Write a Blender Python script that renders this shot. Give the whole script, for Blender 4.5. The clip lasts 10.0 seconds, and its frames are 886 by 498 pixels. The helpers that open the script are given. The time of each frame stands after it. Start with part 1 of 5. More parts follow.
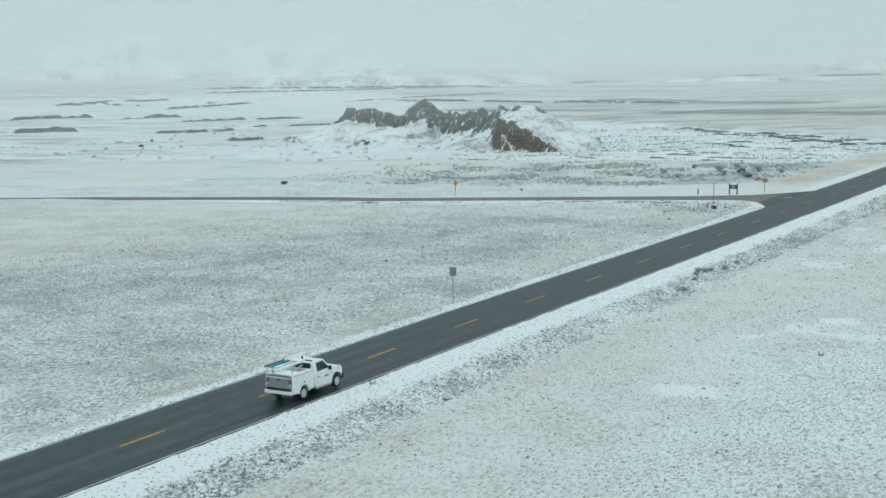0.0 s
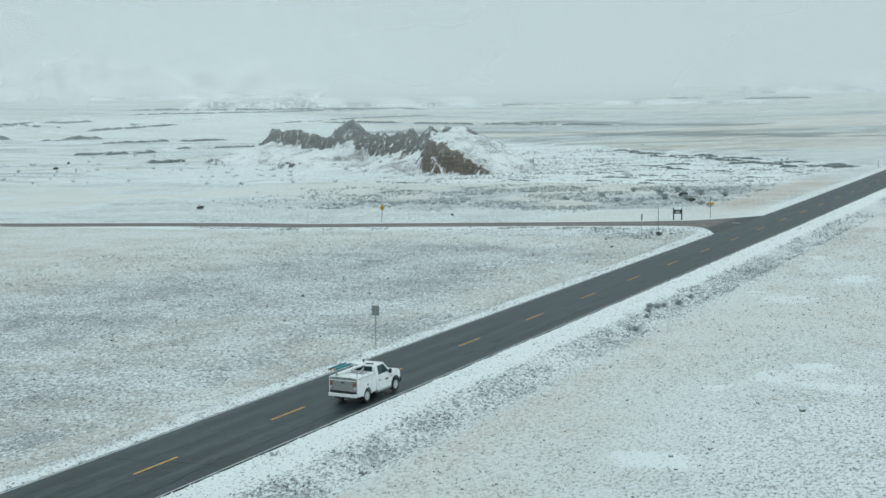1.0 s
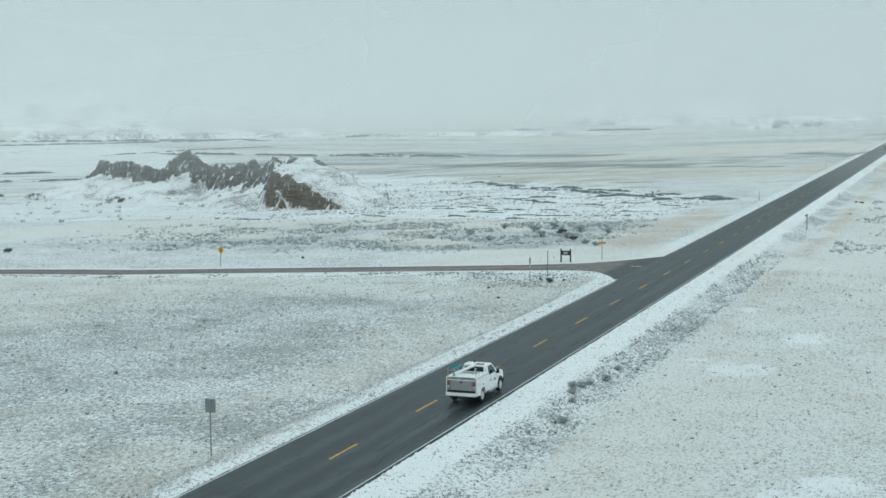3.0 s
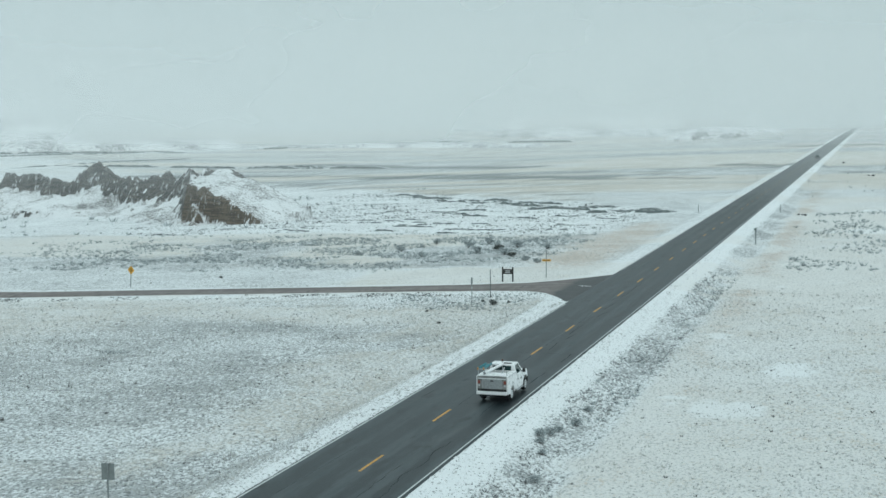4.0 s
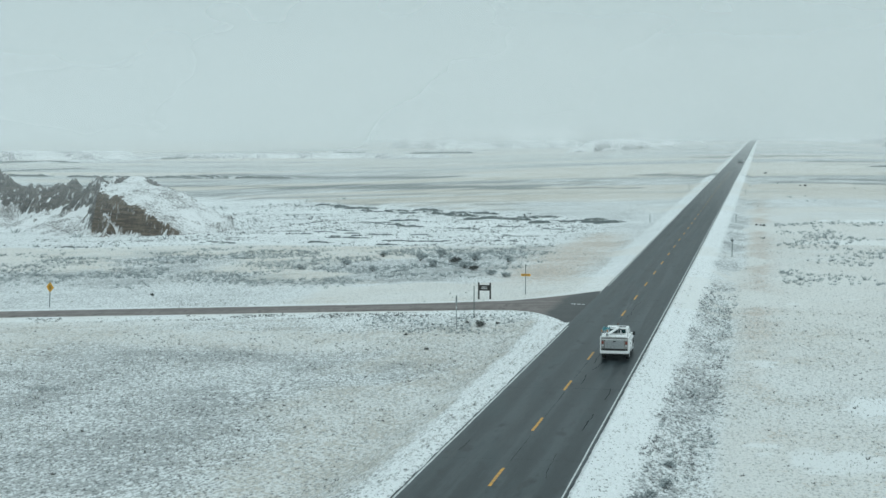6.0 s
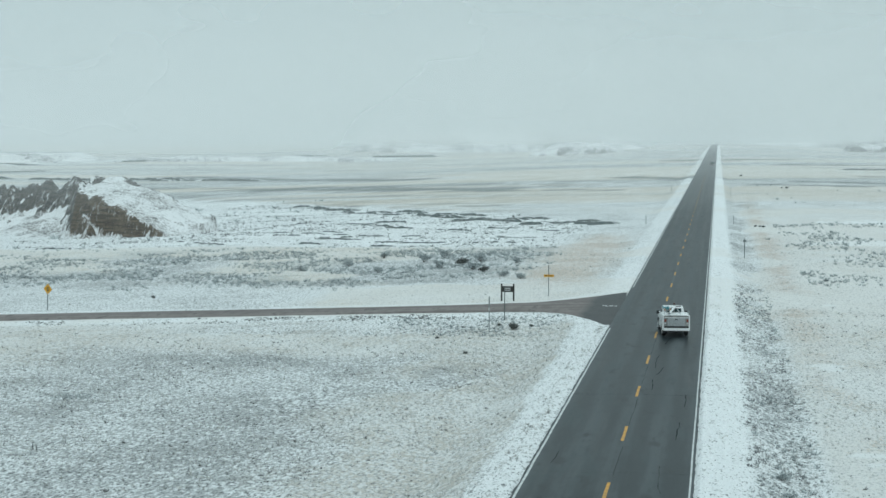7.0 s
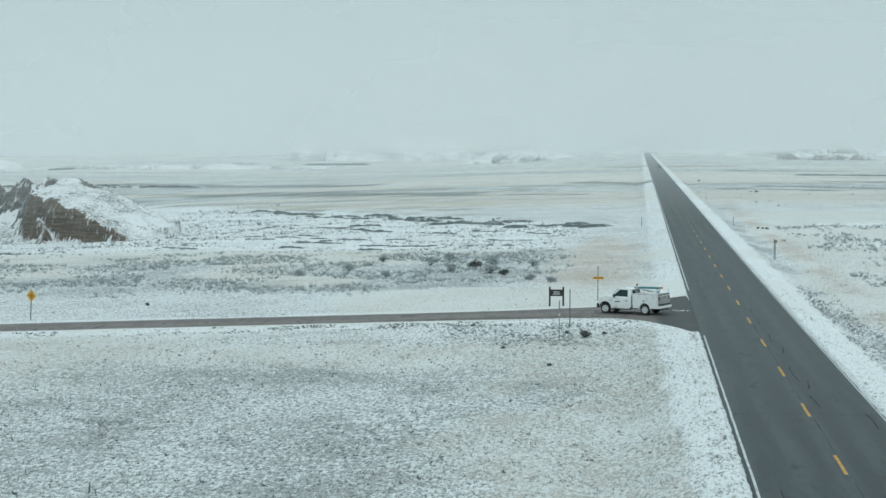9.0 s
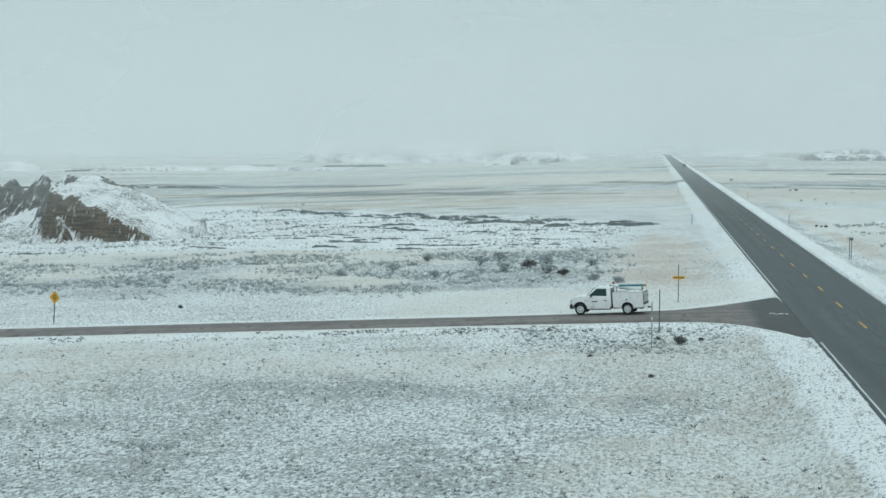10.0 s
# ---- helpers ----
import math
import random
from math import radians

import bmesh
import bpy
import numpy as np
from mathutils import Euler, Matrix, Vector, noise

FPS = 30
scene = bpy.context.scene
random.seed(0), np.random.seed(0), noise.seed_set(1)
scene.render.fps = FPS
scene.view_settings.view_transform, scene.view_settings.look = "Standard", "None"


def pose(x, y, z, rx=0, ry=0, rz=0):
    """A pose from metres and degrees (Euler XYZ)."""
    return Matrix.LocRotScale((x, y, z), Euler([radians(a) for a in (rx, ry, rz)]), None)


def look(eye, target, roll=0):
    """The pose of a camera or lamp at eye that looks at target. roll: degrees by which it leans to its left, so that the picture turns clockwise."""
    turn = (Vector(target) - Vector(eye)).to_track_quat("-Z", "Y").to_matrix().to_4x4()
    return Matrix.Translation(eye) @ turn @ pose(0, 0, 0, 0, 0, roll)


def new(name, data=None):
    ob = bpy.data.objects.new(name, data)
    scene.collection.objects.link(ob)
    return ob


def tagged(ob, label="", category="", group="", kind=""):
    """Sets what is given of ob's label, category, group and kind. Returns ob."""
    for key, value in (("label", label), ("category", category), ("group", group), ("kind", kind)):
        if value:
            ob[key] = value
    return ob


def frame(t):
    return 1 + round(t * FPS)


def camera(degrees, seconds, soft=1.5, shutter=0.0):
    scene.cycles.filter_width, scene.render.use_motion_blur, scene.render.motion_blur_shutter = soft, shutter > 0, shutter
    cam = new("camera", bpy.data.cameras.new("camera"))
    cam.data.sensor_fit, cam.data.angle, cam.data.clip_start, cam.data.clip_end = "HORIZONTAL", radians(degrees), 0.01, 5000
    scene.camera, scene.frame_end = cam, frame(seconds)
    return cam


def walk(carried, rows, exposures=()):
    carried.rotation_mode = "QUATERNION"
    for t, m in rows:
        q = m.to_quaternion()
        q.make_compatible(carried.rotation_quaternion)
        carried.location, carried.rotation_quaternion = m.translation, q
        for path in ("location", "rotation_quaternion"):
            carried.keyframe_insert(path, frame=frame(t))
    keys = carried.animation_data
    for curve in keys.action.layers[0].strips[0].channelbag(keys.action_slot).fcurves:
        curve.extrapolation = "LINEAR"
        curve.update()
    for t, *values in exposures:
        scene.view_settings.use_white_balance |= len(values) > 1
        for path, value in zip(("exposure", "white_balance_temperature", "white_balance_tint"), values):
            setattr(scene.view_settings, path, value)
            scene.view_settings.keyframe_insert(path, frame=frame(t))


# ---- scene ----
cam = camera(34.81, 10.0, soft=1.5)

PATH = [
    (0, (50.964, -129.850, 20.066), (26.508, -86.753, 13.395), -0.66),
    (0.5, (47.786, -123.096, 19.553), (24.307, -79.398, 13.292), -0.59),
    (1, (44.372, -116.622, 19.097), (22.025, -72.285, 13.195), -0.52),
    (1.5, (40.650, -110.447, 18.699), (19.679, -65.398, 13.146), -0.45),
    (2, (37.071, -103.900, 18.303), (17.328, -58.267, 13.023), -0.41),
    (3.5, (27.063, -84.489, 17.437), (11.130, -37.318, 12.841), -0.39),
    (4, (24.158, -78.462, 17.124), (9.588, -30.834, 12.725), -0.37),
    (4.5, (21.418, -73.416, 16.757), (8.012, -25.435, 12.498), -0.30),
    (5, (18.544, -69.083, 16.466), (6.075, -20.842, 12.305), -0.25),
    (5.5, (15.304, -65.657, 16.124), (3.604, -17.216, 12.050), -0.18),
    (7, (4.457, -58.718, 14.816), (-5.043, -9.780, 10.973), 0.04),
    (7.5, (0.964, -56.042, 14.324), (-7.700, -6.942, 10.561), 0.06),
    (8, (-2.282, -53.105, 13.809), (-10.121, -3.861, 10.133), 0.07),
    (8.5, (-5.238, -49.995, 13.378), (-12.427, -0.645, 9.777), 0.08),
    (9, (-8.154, -46.260, 12.810), (-15.029, 3.141, 9.312), 0.07),
    (9.5, (-10.827, -41.412, 12.193), (-17.800, 7.978, 8.736), 0.06),
    (10, (-13.706, -35.395, 11.545), (-21.093, 13.938, 8.131), -0.00),
]
walk(cam, [(t, look(eye, target, roll)) for t, eye, target, roll in PATH])

# ---- world: overcast snow sky, brighter towards the zenith ----
world = bpy.data.worlds.new("overcast")
scene.world = world
world.use_nodes = True
wn, wl = world.node_tree.nodes, world.node_tree.links
wn.clear()
SUN_EL, SUN_AZ = radians(48), radians(205)
sky = wn.new("ShaderNodeTexSky")
sky.sky_type, sky.sun_disc = "NISHITA", False
sky.sun_elevation, sky.sun_rotation = SUN_EL, SUN_AZ
sky.air_density, sky.dust_density = 1.0, 3.0
coord, sep = wn.new("ShaderNodeTexCoord"), wn.new("ShaderNodeSeparateXYZ")
wl.new(coord.outputs["Generated"], sep.inputs[0])
up = wn.new("ShaderNodeMapRange")
up.interpolation_type = "SMOOTHSTEP"
up.inputs["From Min"].default_value, up.inputs["From Max"].default_value = 0.08, 0.95
wl.new(sep.outputs["Z"], up.inputs["Value"])
cloud = wn.new("ShaderNodeMix")
cloud.data_type = "RGBA"
cloud.inputs["A"].default_value = (0.440, 0.570, 0.592, 1)
cloud.inputs["B"].default_value = (0.765, 0.965, 1.005, 1)
wl.new(up.outputs[0], cloud.inputs["Factor"])
b_sky, b_cloud, add = wn.new("ShaderNodeBackground"), wn.new("ShaderNodeBackground"), wn.new("ShaderNodeMixShader")
b_sky.inputs["Strength"].default_value = 0.05
b_cloud.inputs["Strength"].default_value = 1.0
add.inputs[0].default_value = 0.97
wl.new(sky.outputs[0], b_sky.inputs["Color"])
wl.new(cloud.outputs["Result"], b_cloud.inputs["Color"])
wl.new(b_sky.outputs[0], add.inputs[1])
wl.new(b_cloud.outputs[0], add.inputs[2])
w_out = wn.new("ShaderNodeOutputWorld")
wl.new(add.outputs[0], w_out.inputs[0])

sun_data = bpy.data.lights.new("sun", "SUN")
sun_data.energy, sun_data.angle, sun_data.color = 0.55, radians(40), (0.95, 1.0, 1.0)
sun = new("sun", sun_data)
sun.matrix_world = look((60, -60, 120), (0, 40, 0))
scene.view_settings.exposure = 0.0


# ---- materials ----
def nodes_of(name):
    m = bpy.data.materials.new(name)
    m.use_nodes = True
    nt = m.node_tree
    return m, nt, nt.nodes["Principled BSDF"]


def noise_node(nt, scale, detail=3.0, rough=0.55, stretch=None, tilt=None):
    n = nt.nodes.new("ShaderNodeTexNoise")
    n.inputs["Scale"].default_value, n.inputs["Detail"].default_value, n.inputs["Roughness"].default_value = scale, detail, rough
    tc = nt.nodes.new("ShaderNodeTexCoord")
    if stretch:
        mp = nt.nodes.new("ShaderNodeMapping")
        mp.inputs["Scale"].default_value = stretch
        if tilt:
            mp.inputs["Rotation"].default_value = tilt
        nt.links.new(tc.outputs["Object"], mp.inputs[0])
        nt.links.new(mp.outputs[0], n.inputs["Vector"])
    else:
        nt.links.new(tc.outputs["Object"], n.inputs["Vector"])
    return n.outputs["Fac"]


def maprange(nt, value, a, b, c=0.0, d=1.0, smooth=True):
    n = nt.nodes.new("ShaderNodeMapRange")
    n.interpolation_type = "SMOOTHSTEP" if smooth else "LINEAR"
    for k, v in (("From Min", a), ("From Max", b), ("To Min", c), ("To Max", d)):
        if isinstance(v, (int, float)):
            n.inputs[k].default_value = v
        else:
            nt.links.new(v, n.inputs[k])
    nt.links.new(value, n.inputs["Value"])
    return n.outputs[0]


def calc(nt, op, a, b=0.0):
    n = nt.nodes.new("ShaderNodeMath")
    n.operation = op
    for i, v in enumerate((a, b)):
        if isinstance(v, (int, float)):
            n.inputs[i].default_value = v
        else:
            nt.links.new(v, n.inputs[i])
    return n.outputs[0]


def mixc(nt, fac, a, b):
    n = nt.nodes.new("ShaderNodeMix")
    n.data_type = "RGBA"
    for k, v in (("Factor", fac), ("A", a), ("B", b)):
        if isinstance(v, tuple):
            n.inputs[k].default_value = (*v, 1)
        elif isinstance(v, (int, float)):
            n.inputs[k].default_value = v
        else:
            nt.links.new(v, n.inputs[k])
    return n.outputs["Result"]


def bump(nt, bsdf, height, strength, distance):
    n = nt.nodes.new("ShaderNodeBump")
    n.inputs["Strength"].default_value, n.inputs["Distance"].default_value = strength, distance
    nt.links.new(height, n.inputs["Height"])
    nt.links.new(n.outputs[0], bsdf.inputs["Normal"])


def attr(nt, name):
    n = nt.nodes.new("ShaderNodeAttribute")
    n.attribute_name = name
    return n.outputs["Fac"]


def simple(name, colour, rough=0.5, metal=0.0, vary=0.12, scale=6.0, dirt=None, dirt_amount=0.0):
    """Painted or bare surface with mottling and optional dirt."""
    m, nt, b = nodes_of(name)
    f = noise_node(nt, scale, 4)
    lo = tuple(c * (1 - vary) for c in colour)
    hi = tuple(min(1.0, c * (1 + vary)) for c in colour)
    col = mixc(nt, maprange(nt, f, 0.3, 0.7), lo, hi)
    if dirt:
        g = noise_node(nt, scale * 0.35, 5, 0.65)
        col = mixc(nt, maprange(nt, g, 0.62 - 0.3 * dirt_amount, 0.8), col, dirt)
    nt.links.new(col, b.inputs["Base Color"])
    r = maprange(nt, f, 0.2, 0.8, max(0.02, rough - 0.08), min(1, rough + 0.08))
    nt.links.new(r, b.inputs["Roughness"])
    b.inputs["Metallic"].default_value = metal
    return m


def ground_material():
    m, nt, b = nodes_of("snowy_prairie")
    fine = noise_node(nt, 3.6, 5, 0.68, stretch=(1, 0.62, 1))
    grain = noise_node(nt, 7.5, 3, 0.6)
    blotch = noise_node(nt, 0.55, 4, 0.6)
    streak = noise_node(nt, 0.05, 4, 0.6, stretch=(0.35, 1.6, 1))
    snow, tan, dark, rust = attr(nt, "snow"), attr(nt, "tan"), attr(nt, "dark"), attr(nt, "rust")
    under = mixc(nt, calc(nt, "MULTIPLY", tan, 0.9), (0.40, 0.424, 0.438), (0.690, 0.630, 0.550))
    under = mixc(nt, calc(nt, "MULTIPLY", rust, 0.75), under, (0.62, 0.53, 0.47))
    under = mixc(nt, maprange(nt, calc(nt, "ADD", dark, calc(nt, "MULTIPLY", calc(nt, "SUBTRACT", fine, 0.5), 1.3)), 0.25, 0.95), under, (0.27, 0.295, 0.285))
    under = mixc(nt, maprange(nt, grain, 0.60, 0.74), under, (0.20, 0.195, 0.18))
    v = calc(nt, "ADD", calc(nt, "MULTIPLY", fine, 0.7), calc(nt, "MULTIPLY", grain, 0.3))
    v = calc(nt, "ADD", v, calc(nt, "MULTIPLY", calc(nt, "SUBTRACT", blotch, 0.5), 0.28))
    v = calc(nt, "ADD", v, calc(nt, "MULTIPLY", calc(nt, "SUBTRACT", streak, 0.5), 0.20))
    thr = calc(nt, "SUBTRACT", 0.86, calc(nt, "MULTIPLY", snow, 0.66))
    fac = maprange(nt, calc(nt, "SUBTRACT", v, thr), -0.05, 0.055)
    fac = calc(nt, "MULTIPLY", fac, maprange(nt, snow, 0.0, 1.0, 0.86, 0.99))
    fac = calc(nt, "MULTIPLY", fac, maprange(nt, calc(nt, "SUBTRACT", tan, snow), -0.3, 0.4, 1.0, 0.58))
    col = mixc(nt, fac, under, (0.855, 0.878, 0.888))
    # grey and dark spots: grass tips, and shade between snow clumps put into colour
    tips = noise_node(nt, 5.2, 4, 0.68, stretch=(1, 0.55, 1))
    lo = calc(nt, "ADD", 0.424, calc(nt, "MULTIPLY", snow, 0.13))
    lo = calc(nt, "ADD", lo, maprange(nt, snow, 0.92, 0.97, 0.0, 0.12))
    bare = maprange(nt, tan, 0.2, 1.0, 1.0, 0.50)
    spot = maprange(nt, tips, lo, calc(nt, "ADD", lo, 0.06), 0.0, 0.66)
    col = mixc(nt, calc(nt, "MULTIPLY", spot, bare), col, (0.37, 0.39, 0.395))
    deep = maprange(nt, tips, calc(nt, "ADD", lo, 0.08), calc(nt, "ADD", lo, 0.13), 0.0, 0.92)
    col = mixc(nt, calc(nt, "MULTIPLY", deep, bare), col, (0.12, 0.13, 0.13))
    fleck = noise_node(nt, 7.0, 3, 0.62, stretch=(1, 0.6, 1))
    fl = calc(nt, "ADD", 0.560, calc(nt, "MULTIPLY", snow, 0.045))
    fl = calc(nt, "SUBTRACT", fl, calc(nt, "MULTIPLY", calc(nt, "SUBTRACT", blotch, 0.5), 0.12))
    dot = maprange(nt, fleck, fl, calc(nt, "ADD", fl, 0.03), 0.0, 0.85)
    col = mixc(nt, calc(nt, "MULTIPLY", dot, maprange(nt, tan, 0.2, 0.9, 1.0, 0.30)), col, (0.11, 0.115, 0.112))
    nt.links.new(col, b.inputs["Base Color"])
    b.inputs["Roughness"].default_value = 0.85
    b.inputs["Specular IOR Level"].default_value = 0.2
    bump(nt, b, calc(nt, "ADD", v, calc(nt, "MULTIPLY", tips, -0.9)), 1.0, 0.17)
    return m


def asphalt_material(name, base, worn, wet=True):
    m, nt, b = nodes_of(name)
    tc = nt.nodes.new("ShaderNodeTexCoord")
    sx = nt.nodes.new("ShaderNodeSeparateXYZ")
    nt.links.new(tc.outputs["Object"], sx.inputs[0])
    blot = noise_node(nt, 0.35, 4, 0.6, stretch=(2.4, 0.16, 1) if wet else (0.10, 2.6, 1))
    grain = noise_node(nt, 30.0, 3, 0.7)
    patch = noise_node(nt, 0.9, 3, 0.6, stretch=(1.0, 0.35, 1))
    if wet:
        # wheel tracks polished by traffic: two in each lane
        track = calc(nt, "MULTIPLY", calc(nt, "ADD", calc(nt, "SINE", calc(nt, "MULTIPLY", calc(nt, "ADD", sx.outputs[0], 0.45), 3.5)), 1.0), 0.5)
        seam = noise_node(nt, 1.0, 3, 0.6, stretch=(3.2, 0.05, 1))
        f = calc(nt, "ADD", calc(nt, "MULTIPLY", track, 0.26), calc(nt, "MULTIPLY", blot, 0.70))
        f = calc(nt, "ADD", f, calc(nt, "MULTIPLY", calc(nt, "SUBTRACT", seam, 0.35), 0.75))
        mottle = noise_node(nt, 1.8, 5, 0.7, stretch=(1.0, 0.4, 1))
        f = calc(nt, "ADD", f, calc(nt, "MULTIPLY", calc(nt, "SUBTRACT", mottle, 0.5), 0.62))
    else:
        f = calc(nt, "ADD", calc(nt, "MULTIPLY", patch, 0.5), calc(nt, "MULTIPLY", blot, 0.6))
    col = mixc(nt, maprange(nt, f, 0.46, 0.80) if wet else maprange(nt, f, 0.44, 0.66), base, worn)
    if wet:
        stain = noise_node(nt, 0.5, 4, 0.65, stretch=(1.6, 0.22, 1))
        col = mixc(nt, maprange(nt, stain, 0.48, 0.66, 0, 0.75), col, (0.016, 0.030, 0.034))
        dusty = noise_node(nt, 0.4, 4, 0.6, stretch=(2.0, 0.12, 1))
        col = mixc(nt, maprange(nt, dusty, 0.56, 0.74, 0, 0.28), col, (0.085, 0.083, 0.079))
    col = mixc(nt, maprange(nt, patch, 0.56, 0.68, 0, 0.75), col, tuple(c * 0.45 for c in base))
    if not wet:
        # asphalt apron where the side road meets the highway
        col = mixc(nt, maprange(nt, calc(nt, "ADD", attr(nt, "apron"), calc(nt, "MULTIPLY", calc(nt, "SUBTRACT", patch, 0.5), 0.6)), 0.35, 0.75), col, (0.052, 0.057, 0.059))
    col = mixc(nt, maprange(nt, grain, 0.45, 0.75, 0, 0.4), col, tuple(c * 1.8 for c in base))
    nt.links.new(col, b.inputs["Base Color"])
    nt.links.new(maprange(nt, f, 0.3, 0.9, 0.40 if wet else 0.7, 0.56 if wet else 0.85), b.inputs["Roughness"])
    nt.links.new(maprange(nt, f, 0.34, 0.80, 0.22, 0.46), b.inputs["Specular IOR Level"]) if wet else None
    bump(nt, b, grain, 0.25, 0.01)
    return m


def rock_material(name, base, red, snow_from, snow_to, scale=1.0, tilt=1.0, ragged=0.58):
    """Clay and stone with bedding, snow lying where the slope is gentle."""
    m, nt, b = nodes_of(name)
    geo = nt.nodes.new("ShaderNodeNewGeometry")
    sn = nt.nodes.new("ShaderNodeSeparateXYZ")
    nt.links.new(geo.outputs["Normal"], sn.inputs[0])
    tc = nt.nodes.new("ShaderNodeTexCoord")
    sp = nt.nodes.new("ShaderNodeSeparateXYZ")
    nt.links.new(tc.outputs["Object"], sp.inputs[0])
    n1 = noise_node(nt, 0.45 * scale, 5, 0.65)
    n2 = noise_node(nt, 1.5 * scale, 5, 0.7)
    bed = noise_node(nt, 1.2 * scale, 3, 0.6, stretch=(0.15, 0.15, 2.4))
    col = mixc(nt, maprange(nt, bed, 0.35, 0.68), base, red)
    col = mixc(nt, attr(nt, "brown"), col, mixc(nt, maprange(nt, bed, 0.38, 0.64), (0.115, 0.098, 0.082), (0.205, 0.168, 0.132)))
    col = mixc(nt, maprange(nt, n2, 0.4, 0.7, 0, 0.6), col, tuple(c * 0.5 for c in base))
    v = calc(nt, "ADD", calc(nt, "MULTIPLY", sn.outputs[2], tilt), calc(nt, "MULTIPLY", calc(nt, "SUBTRACT", n1, 0.5), ragged))
    v = calc(nt, "ADD", v, calc(nt, "MULTIPLY", calc(nt, "SUBTRACT", n2, 0.5), ragged))
    runnel = noise_node(nt, 0.8 * scale, 5, 0.7, stretch=(1, 1, 0.4), tilt=(0.5, 0.4, 0.2))
    v = calc(nt, "ADD", v, calc(nt, "MULTIPLY", calc(nt, "SUBTRACT", runnel, 0.5), ragged))
    v = calc(nt, "SUBTRACT", v, calc(nt, "MULTIPLY", attr(nt, "bare"), 0.25))
    v = calc(nt, "SUBTRACT", v, calc(nt, "MULTIPLY", attr(nt, "brown"), 0.16))
    v = calc(nt, "ADD", v, calc(nt, "MULTIPLY", attr(nt, "hollow"), 0.42))
    fac = maprange(nt, v, snow_from, snow_to)
    speck = noise_node(nt, 2.6 * scale, 5, 0.75, stretch=(1, 1, 0.5))
    thin = noise_node(nt, 0.13 * scale, 3, 0.6)
    fac = calc(nt, "MULTIPLY", fac, maprange(nt, calc(nt, "ADD", speck, calc(nt, "MULTIPLY", thin, 0.7)), 0.83, 0.99, 1.0, 0.15))
    thread = noise_node(nt, 1.1 * scale, 5, 0.72, stretch=(1, 1, 0.3), tilt=(-0.35, 0.5, 0.0))
    few = noise_node(nt, 0.2 * scale, 2, 0.5)
    lace = maprange(nt, calc(nt, "ADD", thread, calc(nt, "MULTIPLY", calc(nt, "SUBTRACT", few, 0.5), 0.35)), 0.565, 0.65, 0, 0.62)
    fac = calc(nt, "MAXIMUM", fac, calc(nt, "MULTIPLY", lace, maprange(nt, attr(nt, "brown"), 0, 1, 1, 0.6)))
    col = mixc(nt, fac, col, (0.79, 0.805, 0.815))
    nt.links.new(col, b.inputs["Base Color"])
    b.inputs["Roughness"].default_value = 0.9
    bump(nt, b, n2, 0.8, 0.35 / scale)
    return m


def plant_material(name, lo, hi, frost=0.25):
    m, nt, b = nodes_of(name)
    geo = nt.nodes.new("ShaderNodeNewGeometry")
    col = mixc(nt, geo.outputs["Random Per Island"], lo, hi)
    f = noise_node(nt, 9.0, 3)
    col = mixc(nt, maprange(nt, f, 0.62 - frost * 0.3, 0.72), col, (0.74, 0.76, 0.77))
    nt.links.new(col, b.inputs["Base Color"])
    b.inputs["Roughness"].default_value = 0.85
    b.inputs["Specular IOR Level"].default_value = 0.15
    return m


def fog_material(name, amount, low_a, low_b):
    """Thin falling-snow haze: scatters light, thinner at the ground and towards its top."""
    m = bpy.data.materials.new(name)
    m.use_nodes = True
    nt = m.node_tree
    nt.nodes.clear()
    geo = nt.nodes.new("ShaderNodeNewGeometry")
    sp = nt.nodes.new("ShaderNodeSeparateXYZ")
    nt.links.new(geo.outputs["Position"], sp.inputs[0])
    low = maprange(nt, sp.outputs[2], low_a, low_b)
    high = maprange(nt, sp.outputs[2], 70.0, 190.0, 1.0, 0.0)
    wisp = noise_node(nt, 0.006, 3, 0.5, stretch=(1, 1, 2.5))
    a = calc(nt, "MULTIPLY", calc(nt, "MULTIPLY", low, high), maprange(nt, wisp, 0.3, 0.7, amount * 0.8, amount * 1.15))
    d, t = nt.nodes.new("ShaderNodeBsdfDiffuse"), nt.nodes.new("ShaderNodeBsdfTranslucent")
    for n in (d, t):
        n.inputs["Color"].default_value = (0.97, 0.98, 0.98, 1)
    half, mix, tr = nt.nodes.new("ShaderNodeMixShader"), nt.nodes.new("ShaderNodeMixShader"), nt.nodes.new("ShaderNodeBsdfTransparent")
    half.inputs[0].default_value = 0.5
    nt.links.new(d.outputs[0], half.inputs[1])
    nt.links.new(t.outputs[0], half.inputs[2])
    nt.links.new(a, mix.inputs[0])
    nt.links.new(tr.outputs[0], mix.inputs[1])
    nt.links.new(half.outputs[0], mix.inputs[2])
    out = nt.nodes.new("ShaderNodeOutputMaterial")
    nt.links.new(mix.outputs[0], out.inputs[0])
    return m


def glowing(name, colour, strength, base):
    m, nt, b = nodes_of(name)
    b.inputs["Base Color"].default_value = (*base, 1)
    b.inputs["Emission Color"].default_value = (*colour, 1)
    b.inputs["Emission Strength"].default_value = strength
    b.inputs["Roughness"].default_value = 0.25
    return m


